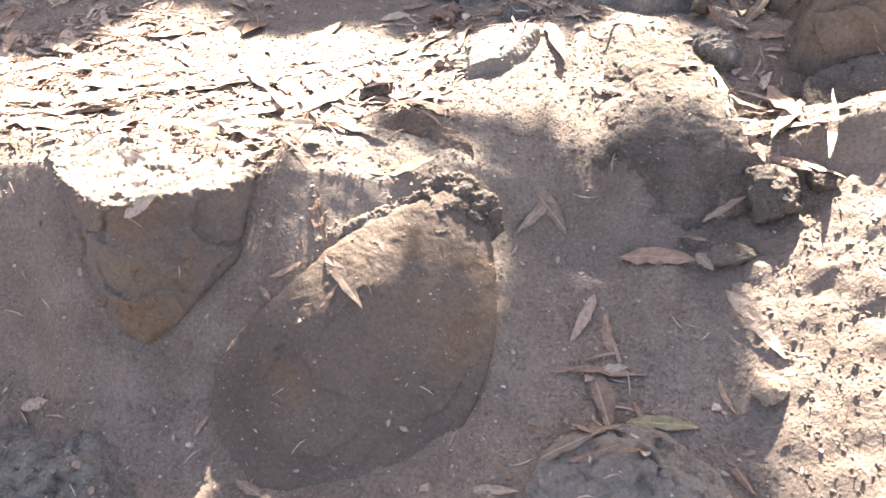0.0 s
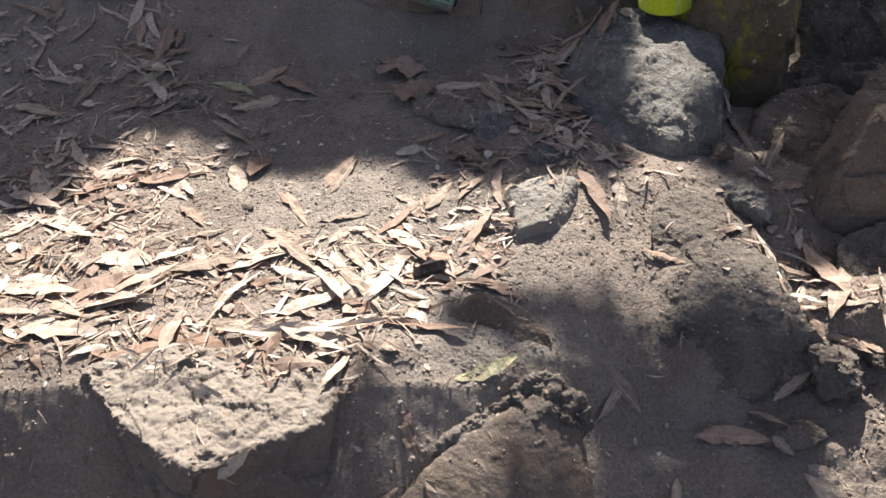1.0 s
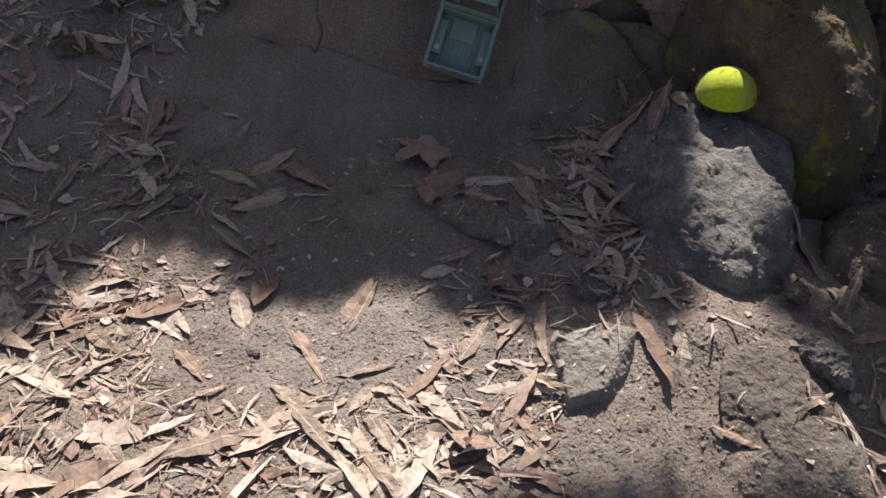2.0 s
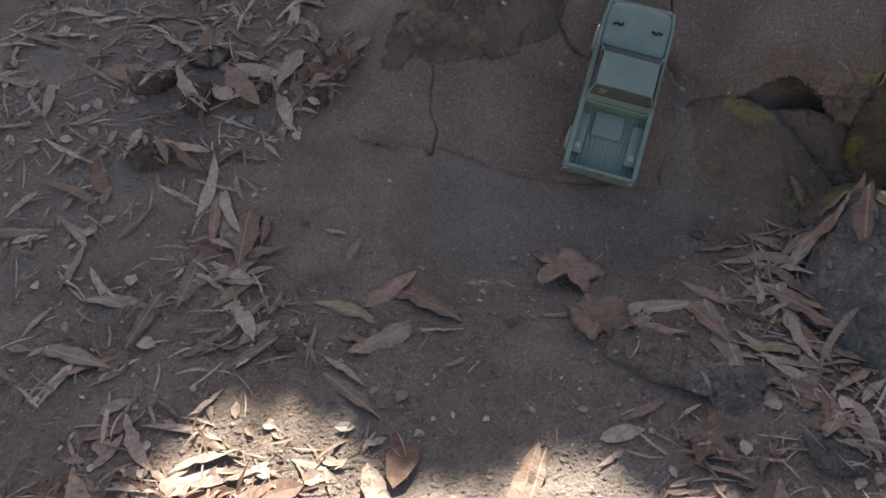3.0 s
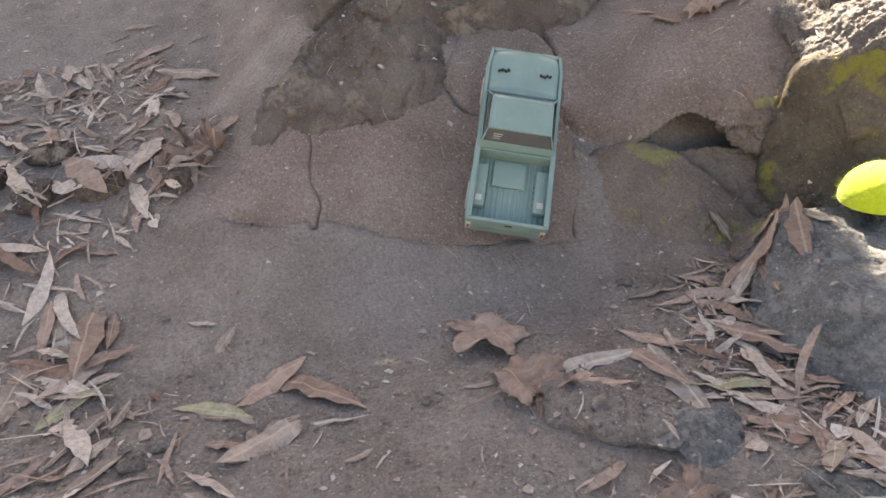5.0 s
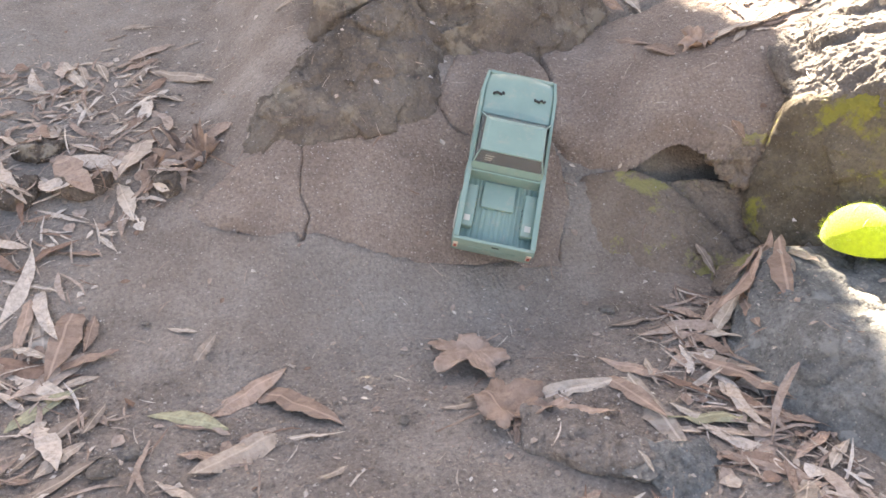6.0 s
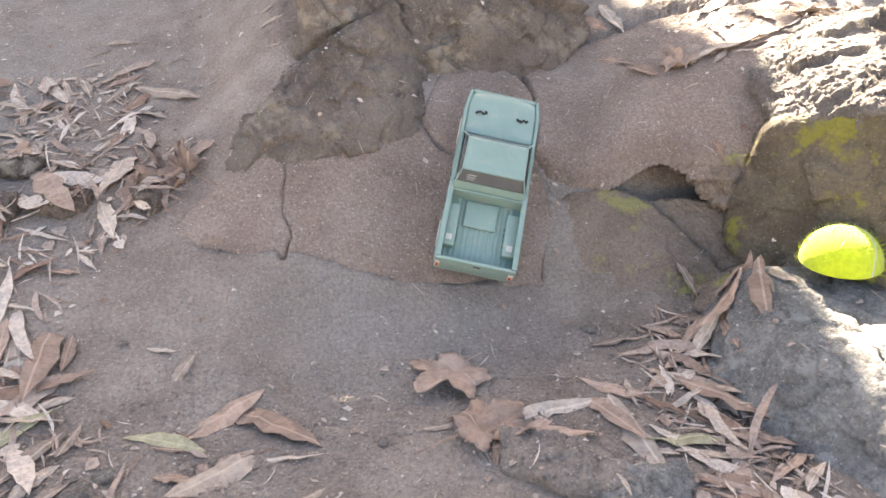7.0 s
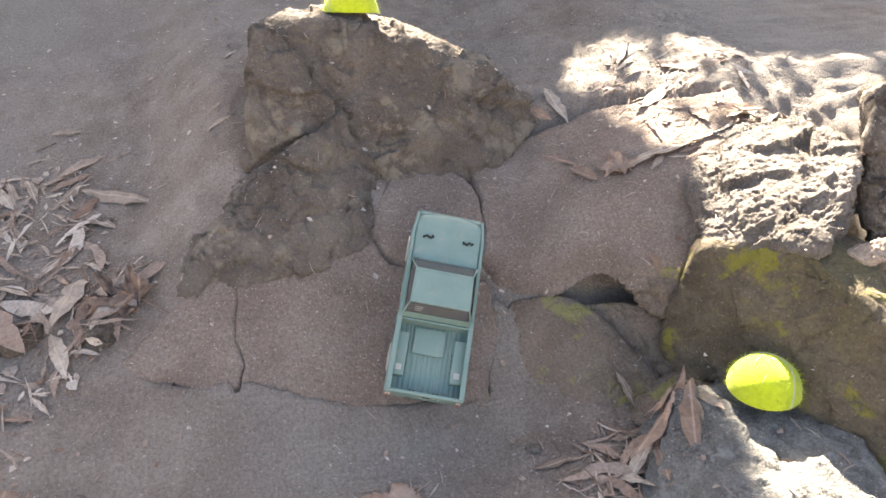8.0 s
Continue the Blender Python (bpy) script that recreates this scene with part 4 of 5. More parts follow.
BANK = [(0.377, 1.251, -9, 0.085, 4, 2), (0.435, 1.246, -3, 0.059, 4, 2), (0.477, 1.252, 7, 0.056, 6, 2), (0.366, 1.244, -146, 0.03, 5, 0), (0.383, 1.244, -40, 0.016, 5, 1), (0.386, 1.236, -36, 0.018, 3, 2),
        (0.402, 1.24, -11, 0.025, 5, 1), (0.302, 1.394, -28, 0.035, 6, 1), (0.336, 1.412, -92, 0.077, 4, 2), (0.298, 1.273, -63, 0.034, 7, 1), (0.29, 1.314, -64, 0.043, 5, 1), (-0.222, 1.566, -11, 0.038, 4, 0),
        (-0.245, 1.545, 20, 0.026, 4, 0), (-0.056, 1.465, 21, 0.022, 4, 0), (-0.03, 1.582, 43, 0.025, 5, 2), (0.47, 1.323, -10, 0.042, 4, 1), (0.5, 1.323, -16, 0.027, 5, 2)]
KINDS = {0: "dry tan", 1: "dry red-brown", 2: "pale bleached dry", 3: "dull green fallen"}
AREAS = [(SLOPE_FOOT, "lying on packed soil"), (PATH_SIDE, "lying on packed soil"), (LEAF_PILE, "in a pile over stones"), (BOULDER_FOOT, "heaped at a boulder's foot"), (LEDGE_SUN, "on the sunlit ledge"), (LEDGE_MORE, "on the sunlit ledge"),
         (GULLY, "in the stony gully"), (FRONT, "on the lower slope"), (SHADE, "lying on shaded soil"), (CREVICE, "caught against a boulder"), (BANK, "on the upper bank")]
pick = random.Random(3)
SHAPE_WORD = {2: "narrow", 3: "narrow", 4: "lance-shaped", 5: "lance-shaped", 6: "broad", 7: "broad", 8: "rounded"}


def lay_leaf(x, y, turn, length, wide, tone, where, tilt=7, lift=0.0):
    ob = new("dry_leaf", leaf_mesh(wide, pick.randrange(4), tone))
    ob.matrix_world = lie(x, y, turn, length, pick, tilt, lift)
    return tagged(ob, f"{KINDS[tone]} {SHAPE_WORD[wide]} leaf {where}", "leaf", "fallen leaves")


for rows, where in AREAS:
    for x, y, turn, length, wide, tone in rows:
        lay_leaf(x, y, turn, length * 1.04, wide, tone, where)

# where litter gathers: outline, leaves per square metre, label words
HEAPS = [
    ([(-0.42, 0.66), (-0.23, 0.655), (-0.2, 0.635), (-0.05, 0.6), (0.1, 0.67), (0.12, 0.78), (0.06, 0.86), (0.0, 0.79), (-0.06, 0.79), (-0.12, 0.78), (-0.2, 0.8), (-0.2, 0.9), (-0.42, 0.92)], 1500, "on the sunlit ledge"),
    ([(-0.5, 0.88), (-0.16, 0.88), (-0.1, 0.92), (-0.12, 1.03), (-0.22, 1.07), (-0.24, 1.17), (-0.5, 1.2)], 1100, "lying on shaded soil"),
    ([(-0.5, 1.2), (-0.2, 1.19), (-0.15, 1.26), (-0.13, 1.31), (-0.19, 1.36), (-0.2, 1.5), (-0.5, 1.5)], 1800, "in a pile over stones"),
    ([(0.12, 0.86), (0.22, 0.85), (0.225, 1.04), (0.26, 1.07), (0.24, 1.1), (0.19, 1.075), (0.15, 1.02), (0.16, 0.96)], 2600, "heaped at a boulder's foot"),
    ([(0.0, 0.88), (0.12, 0.8), (0.26, 0.78), (0.28, 0.84), (0.2, 0.88), (0.06, 0.93)], 900, "lying on trodden soil"),
    ([(0.3, 0.74), (0.38, 0.7), (0.4, 0.62), (0.34, 0.62), (0.31, 0.66)], 1800, "in the stony gully"),
    ([(0.335, 0.83), (0.375, 0.81), (0.392, 0.72), (0.37, 0.68), (0.345, 0.7)], 1300, "in the stony gully"),
    ([(0.17, 0.42), (0.24, 0.42), (0.23, 0.55), (0.19, 0.55)], 500, "on the lower slope"),
    ([(0.38, 1.26), (0.5, 1.2), (0.56, 1.36), (0.44, 1.5), (0.38, 1.42)], 900, "on the upper bank"),
]
scatter = random.Random(12)


def spots(outline, density):
    xs, ys = [p[0] for p in outline], [p[1] for p in outline]
    area = (max(xs) - min(xs)) * (max(ys) - min(ys))
    out = []
    for k in range(int(area * density)):
        x, y = scatter.uniform(min(xs), max(xs)), scatter.uniform(min(ys), max(ys))
        if inside(outline, np.array([x]), np.array([y]))[0] > 0 and noise.noise(Vector((x * 14, y * 14, 4))) > -0.35:
            out.append((x, y))
    return out


litter_v, litter_f, count = [], [], 0


def to_litter(shape, m):
    global count
    v, f = shape
    w = v @ np.array(m.to_3x3()).T + np.array(m.translation)
    litter_v.append(w)
    litter_f.extend([tuple(i + count for i in q) for q in f])
    count += len(v)


loose = 0
for outline, density, where in HEAPS:
    for k, (x, y) in enumerate(spots(outline, density)):
        tone = scatter.choices((0, 1, 2), (6, 2, 3))[0]
        wide = scatter.choices((2, 3, 4, 5, 6), (4, 4, 4, 2, 1))[0]
        length = (0.018 + 0.06 * scatter.random() ** 1.9) * (1.08 if where == "on the sunlit ledge" else 0.95)
        turn = scatter.gauss(0, 45) + 180 * scatter.randrange(2) if where == "on the sunlit ledge" and y < 0.76 else scatter.uniform(0, 360)
        if k % 9 == 0 and loose < 155:
            lay_leaf(x, y, turn, length, wide, tone, where, 6, scatter.uniform(0.0, 0.003))
            loose += 1
        else:
            to_litter(SHAPES[wide, scatter.randrange(4)], lie(x, y, turn, length, scatter, 6, scatter.uniform(0, 0.002)))

# broken bits and thin strips among them
STRIP = [leaf_shape(w, s, 0.02, 0.2, 700 + k, 4) for k, (w, s) in enumerate(((0.07, 0.08), (0.05, -0.05), (0.5, 0.0), (0.8, 0.1), (0.35, 0.05)))]
for outline, density, where in HEAPS:
    for x, y in spots(outline, density * (8.0 if where == "on the sunlit ledge" else 4.5)):
        kind = scatter.choices(range(5), (5, 5, 2, 2, 2))[0]
        place, normal = drop(x, y)
        length = scatter.uniform(0.012, 0.04) if kind < 2 else scatter.uniform(0.004, 0.016)
        m = Matrix.Translation(place + normal * scatter.uniform(0.0004, 0.003)) @ normal.to_track_quat("Z", "Y").to_matrix().to_4x4() @ pose(0, 0, 0, scatter.gauss(0, 12), scatter.gauss(0, 12), scatter.uniform(0, 360)) @ Matrix.Scale(length, 4)
        to_litter(STRIP[kind], m)
# a thin sprinkle of bits everywhere else
for x, y in spots([(-0.45, 0.4), (0.55, 0.4), (0.6, 1.9), (-0.5, 2.2)], 1900):
    kind = scatter.choices(range(5), (3, 3, 2, 2, 2))[0]
    place, normal = drop(x, y)
    length = scatter.uniform(0.006, 0.02) if kind < 2 else scatter.uniform(0.002, 0.008)
    m = Matrix.Translation(place + normal * 0.0006) @ normal.to_track_quat("Z", "Y").to_matrix().to_4x4() @ pose(0, 0, 0, scatter.gauss(0, 6), scatter.gauss(0, 6), scatter.uniform(0, 360)) @ Matrix.Scale(length, 4)
    to_litter(STRIP[kind], m)
me = bpy.data.meshes.new("leaf_litter")
me.from_pydata(np.concatenate(litter_v).tolist(), [], litter_f)
me.materials.append(LITTER)
tagged(new("leaf_litter", me), "loose tan and brown leaf litter with broken strips", "leaf litter", kind="stuff")


# ---- lobed leaves ----
def lobed_leaf(x, y, turn, size, tone, crumple, seed):
    rng = np.random.RandomState(seed)
    bm = bmesh.new()
    n = 90
    a = np.linspace(0, 2 * np.pi, n, endpoint=False)
    tips = ((90, 0.55), (35, 0.5), (150, 0.46), (-25, 0.36), (205, 0.34))
    r = 0.19 + np.zeros(n)
    for way, far in tips:
        off = np.abs((a - radians(way) + np.pi) % (2 * np.pi) - np.pi) / radians(36)
        r = np.maximum(r, 0.19 + (far - 0.19) * np.clip(1 - off, 0, 1))
    r = r * (1 + 0.06 * rng.normal(size=n)) * (1 + 0.12 * np.sin(a + seed))
    rings = []
    for s in (0.33, 0.66, 1.0):
        rings.append([bm.verts.new((s * r[i] * math.cos(a[i]), s * r[i] * math.sin(a[i]), crumple * noise.noise(Vector((s * r[i] * math.cos(a[i]) * 5, s * r[i] * math.sin(a[i]) * 5, seed))) + 0.25 * crumple * s * s)) for i in range(n)])
    c = bm.verts.new((0, 0, 0))
    for i in range(n):
        j = (i + 1) % n
        bm.faces.new((c, rings[0][i], rings[0][j]))
        for p, q in zip(rings, rings[1:]):
            bm.faces.new((p[i], q[i], q[j], p[j]))
    bmesh.ops.create_cone(bm, cap_ends=True, segments=6, radius1=0.012, radius2=0.008, depth=0.5, matrix=Matrix.Translation((0.03, -0.4, 0.01)) @ Matrix.Rotation(math.pi / 2, 4, "X"))
    bmesh.ops.recalc_face_normals(bm, faces=bm.faces[:])
    ob = new("lobed_leaf", smooth(mesh_of("lobed_leaf", bm)))
    ob.data.materials.append(LEAF[tone])
    ob.matrix_world = lie(x, y, turn, size, pick, 4, 0.001)
    thick = ob.modifiers.new("thickness", "SOLIDIFY")
    thick.thickness = 0.008
    return tagged(ob, "curled brown lobed leaf lying on soil", "leaf", "fallen lobed leaves")


lobed_leaf(0.044, 1.077, 120, 0.078, 1, 0.13, 5)
lobed_leaf(0.039, 1.008, -75, 0.074, 1, 0.16, 8)
lobed_leaf(-0.15, 1.278, 40, 0.066, 1, 0.4, 11)
lobed_leaf(0.09, 0.89, 200, 0.05, 1, 0.3, 14)
lobed_leaf(0.335, 1.26, 20, 0.05, 1, 0.3, 17)


# ---- grit and pebbles ----
def grit(name, label, number, low, high, mat, seed, box):
    rng = np.random.RandomState(seed)
    v, f = [], []
    base = np.array([(1, 0, 0), (-1, 0, 0), (0, 1, 0), (0, -1, 0), (0, 0, 0.8), (0, 0, -0.6)])
    tri = [(0, 2, 4), (2, 1, 4), (1, 3, 4), (3, 0, 4), (2, 0, 5), (1, 2, 5), (3, 1, 5), (0, 3, 5)]
    for k in range(number):
        x, y = rng.uniform(box[0], box[1]), rng.uniform(box[2], box[3])
        place, normal = drop(x, y)
        if normal.z < (0.4 if name == "grit" else 0.72) or math.hypot(x - 0.337, y - 1.03) < 0.034 or math.hypot(x - 0.09, y - 1.432) < 0.034 or (name != "grit" and not UNDER[0].startswith("ground")):
            continue
        s = low + (high - low) * rng.rand() ** 3
        w = base * s * rng.uniform(0.6, 1.3, (6, 1)) * np.array([1, rng.uniform(0.6, 1), 0.5]) + rng.normal(0, s * 0.15, (6, 3))
        t = rng.uniform(0, 6.3)
        c, q = math.cos(t), math.sin(t)
        w = w @ np.array([(c, q, 0), (-q, c, 0), (0, 0, 1)]) + np.array(place) + np.array([0, 0, s * 0.08])
        f.extend([tuple(i + len(v) for i in p) for p in tri])
        v.extend(w.tolist())
    me = bpy.data.meshes.new(name)
    me.from_pydata(v, [], f)
    me.materials.append(mat)
    return tagged(new(name, me), label, "grit", kind="stuff")


GRIT = leaf_material("mixed grit", (0.24, 0.2, 0.165), (0.52, 0.46, 0.41), True)
grit("grit", "fine pale and brown grit scattered over the soil", 22000, 0.0005, 0.002, GRIT, 5, (-0.5, 0.6, 0.4, 1.9))
grit("soil_crumbs", "crumbs and small clods of dry soil", 52000, 0.0006, 0.0028, SOIL, 7, (-0.42, 0.5, 0.4, 1.1))
grit("gravel", "small brown pebbles and clods on the slope", 3500, 0.0011, 0.004, GRIT, 6, (-0.5, 0.6, 0.4, 2.2))
for k, (x, y, s) in enumerate(((-0.189, 1.131, 0.008), (-0.187, 1.018, 0.018), (-0.202, 1.006, 0.021), (0.164, 1.097, 0.014), (-0.177, 1.402, 0.016), (-0.023, 1.013, 0.008), (-0.125, 0.831, 0.012), (-0.28, 0.77, 0.016))):
    place, normal = drop(x, y)
    cobble("pebble", "small flat pale pebble on the soil", place + Vector((0, 0, 0.001)), (s, s * 0.85, s * 0.35), 50 * k, PALE_ROCK, 90 + k, 3, "pale pebbles")


# ---- the toy pickup ----
def plain(name, colour, roughness=0.5, metallic=0.0, wear=0.12, scale=60):
    m, n, l, b = material(name, roughness, metallic)
    pos = n.new("ShaderNodeTexCoord").outputs["Object"]
    f = noise_node(n, l, pos, scale, 5, 0.65)
    l.new(ramp(n, l, f, [(0.3, tuple(v * (1 - wear) for v in colour)), (0.7, tuple(min(1, v * (1 + wear)) for v in colour))]), b.inputs["Base Color"])
    r = n.new("ShaderNodeMapRange")
    r.inputs[3].default_value, r.inputs[4].default_value = roughness - 0.08, roughness + 0.15
    l.new(f, r.inputs[0])
    l.new(r.outputs[0], b.inputs["Roughness"])
    return m


def dusty_paint():
    m, n, l, b = material("dusty pale green shell", 0.42)
    pos = n.new("ShaderNodeTexCoord").outputs["Object"]
    c = ramp(n, l, noise_node(n, l, pos, 25, 4), [(0.3, (0.185, 0.285, 0.25)), (0.7, (0.225, 0.335, 0.295))])
    dust = ramp(n, l, noise_node(n, l, pos, 90, 7, 0.75), [(0.52, (0, 0, 0)), (0.72, (0.6, 0.6, 0.6))])
    l.new(mix(n, l, dust, c, (0.36, 0.35, 0.29)), b.inputs["Base Color"])
    b.inputs["Coat Weight"].default_value = 0.25
    relief(n, l, b, [(noise_node(n, l, pos, 220, 3), 0.12, 0.0006)])
    return m


PAINT = dusty_paint()
RUBBER = plain("dusty black rubber", (0.035, 0.033, 0.03), 0.85, wear=0.3, scale=120)
RIM = plain("dusty pale rim", (0.5, 0.47, 0.42), 0.45, 0.3, 0.2, 200)
BLACK = plain("matt black plastic", (0.02, 0.02, 0.02), 0.6)
RED = plain("red lamp plastic", (0.35, 0.03, 0.02), 0.3)
CREAM = plain("cream lamp bezel", (0.6, 0.5, 0.4), 0.5)
WHITE = plain("white sticker", (0.5, 0.5, 0.46), 0.6)
STEEL = plain("dull chrome", (0.5, 0.5, 0.48), 0.35, 0.8)
PANE, n_, l_, b_ = material("smoked clear plastic", 0.12)
b_.inputs["Base Color"].default_value = (0.55, 0.56, 0.55, 1)
b_.inputs["Transmission Weight"].default_value, b_.inputs["IOR"].default_value = 0.85, 1.25


def bevelled(bm, width, segments=2, angle=30):
    edges = [e for e in bm.edges if len(e.link_faces) == 2 and e.calc_face_angle(0) > radians(angle)]
    bmesh.ops.bevel(bm, geom=edges, offset=width, segments=segments, profile=0.6, affect="EDGES", clamp_overlap=True)
    return bm


def block(size, at, width=0.0008, taper=1.0, shift=0.0):
    """A bevelled block; the top may be narrower (taper) and pushed along (shift)."""
    bm = bmesh.new()
    bmesh.ops.create_cube(bm, size=1)
    for v in bm.verts:
        if v.co.z > 0:
            v.co.x *= taper
            v.co.y = v.co.y * taper + shift / size[1]
        v.co = Vector((v.co.x * size[0] + at[0], v.co.y * size[1] + at[1], v.co.z * size[2] + at[2]))
    return bevelled(bm, width) if width else bm


def side_panel(sign):
    """A flank: sill, two wheel arches, belt line and a pressed crease, 3 mm thick."""
    outline = [(-0.098, 0.034), (-0.0845, 0.031)]
    for k in range(11):
        a = math.pi * (1 - k / 10)
        outline.append((-0.06 + 0.0245 * math.cos(a), 0.031 + 0.0225 * math.sin(a)))
    outline += [(-0.034, 0.029), (0.034, 0.029)]
    for k in range(11):
        a = math.pi * (1 - k / 10)
        outline.append((0.061 + 0.0245 * math.cos(a), 0.031 + 0.0215 * math.sin(a)))
    outline += [(0.088, 0.031), (0.095, 0.036), (0.096, 0.05), (0.0935, 0.0565), (0.03, 0.0605), (-0.02, 0.0615), (-0.0985, 0.0615), (-0.0995, 0.048)]
    bm = bmesh.new()
    f = bm.faces.new([bm.verts.new((0, y, z)) for y, z in outline])
    bmesh.ops.triangulate(bm, faces=[f])
    bmesh.ops.subdivide_edges(bm, edges=[e for e in bm.edges if e.calc_length() > 0.012], cuts=2)
    bmesh.ops.triangulate(bm, faces=bm.faces[:])
    got = bmesh.ops.extrude_face_region(bm, geom=bm.faces[:])
    for v in got["geom"]:
        if isinstance(v, bmesh.types.BMVert):
            v.co.x = -0.003
    for v in bm.verts:
        crease = math.exp(-((v.co.z - 0.052) / 0.004) ** 2) * 0.0012
        tuck = max(0.0, 0.044 - v.co.z) * 0.22 + max(0.0, v.co.y - 0.08) ** 2 * 16
        v.co.x = sign * (0.0385 + v.co.x + crease - tuck)
    bmesh.ops.recalc_face_normals(bm, faces=bm.faces[:])
    return bevelled(bm, 0.0006, 1, 50)


def panel(xs, ys, height, thick):
    """A curved sheet over a grid, closed below."""
    bm = bmesh.new()
    top = [[bm.verts.new((x, y, height(x, y))) for x in xs] for y in ys]
    low = [[bm.verts.new((x, y, height(x, y) - thick)) for x in xs] for y in ys]
    for j in range(len(ys) - 1):
        for i in range(len(xs) - 1):
            bm.faces.new((top[j][i], top[j][i + 1], top[j + 1][i + 1], top[j + 1][i]))
            bm.faces.new((low[j + 1][i], low[j + 1][i + 1], low[j][i + 1], low[j][i]))
    for i in range(len(xs) - 1):
        bm.faces.new((low[0][i], low[0][i + 1], top[0][i + 1], top[0][i]))
        bm.faces.new((top[-1][i], top[-1][i + 1], low[-1][i + 1], low[-1][i]))
    for j in range(len(ys) - 1):
        bm.faces.new((top[j][0], top[j + 1][0], low[j + 1][0], low[j][0]))
        bm.faces.new((low[j][-1], low[j + 1][-1], top[j + 1][-1], top[j][-1]))
    return bm


def wheel_meshes():
    """A knobbly tyre and a spoked rim about the x axis."""
    tyre = bmesh.new()
    section = [(-0.0072, 0.0135), (-0.0078, 0.018), (-0.0072, 0.0215), (-0.005, 0.0232), (0.005, 0.0232), (0.0072, 0.0215), (0.0078, 0.018), (0.0072, 0.0135)]
    rings = []
    for k in range(48):
        a = 2 * math.pi * k / 48
        rings.append([tyre.verts.new((x, r * math.cos(a), r * math.sin(a))) for x, r in section])
    for k in range(48):
        p, q = rings[k], rings[(k + 1) % 48]
        for i in range(7):
            tyre.faces.new((p[i], p[i + 1], q[i + 1], q[i]))
    for k in range(24):
        for side in (-1, 1):
            a = 2 * math.pi * (k + 0.25 * side) / 24
            m = Matrix.Rotation(a, 4, "X") @ Matrix.Translation((0.004 * side, 0, 0.0236)) @ Matrix.Rotation(0.35 * side, 4, "Z") @ Matrix.Diagonal((0.0066, 0.0032, 0.0026, 1))
            bmesh.ops.create_cube(tyre, size=1, matrix=m)
    rim = bmesh.new()
    profile_ = [(0.006, 0.0142), (0.0092, 0.0142), (0.0098, 0.0128), (0.0075, 0.0112), (0.0055, 0.0105), (0.006, 0.005), (0.0085, 0.0042), (0.0088, 0.0)]
    rings = []
    for k in range(32):
        a = 2 * math.pi * k / 32
        rings.append([rim.verts.new((x, r * math.cos(a), r * math.sin(a))) for x, r in profile_[:-1]])
    hub = rim.verts.new((0.0088, 0, 0))
    for k in range(32):
        p, q = rings[k], rings[(k + 1) % 32]
        for i in range(len(p) - 1):
            rim.faces.new((p[i], q[i], q[i + 1], p[i + 1]))
        rim.faces.new((p[-1], q[-1], hub))
    for k in range(8):
        m = Matrix.Rotation(2 * math.pi * k / 8, 4, "X") @ Matrix.Translation((0.0066, 0, 0.0078)) @ Matrix.Diagonal((0.003, 0.0026, 0.006, 1))
        bmesh.ops.create_cube(rim, size=1, matrix=m)
    hole = bmesh.new()
    for k in range(8):
        m = Matrix.Rotation(2 * math.pi * (k + 0.5) / 8, 4, "X") @ Matrix.Translation((0.0059, 0, 0.0078)) @ Matrix.Diagonal((0.0008, 0.0028, 0.0036, 1))
        bmesh.ops.create_cube(hole, size=1, matrix=m)
    return mesh_of("tyre", tyre), smooth(mesh_of("rim", rim)), mesh_of("rim_slots", hole)


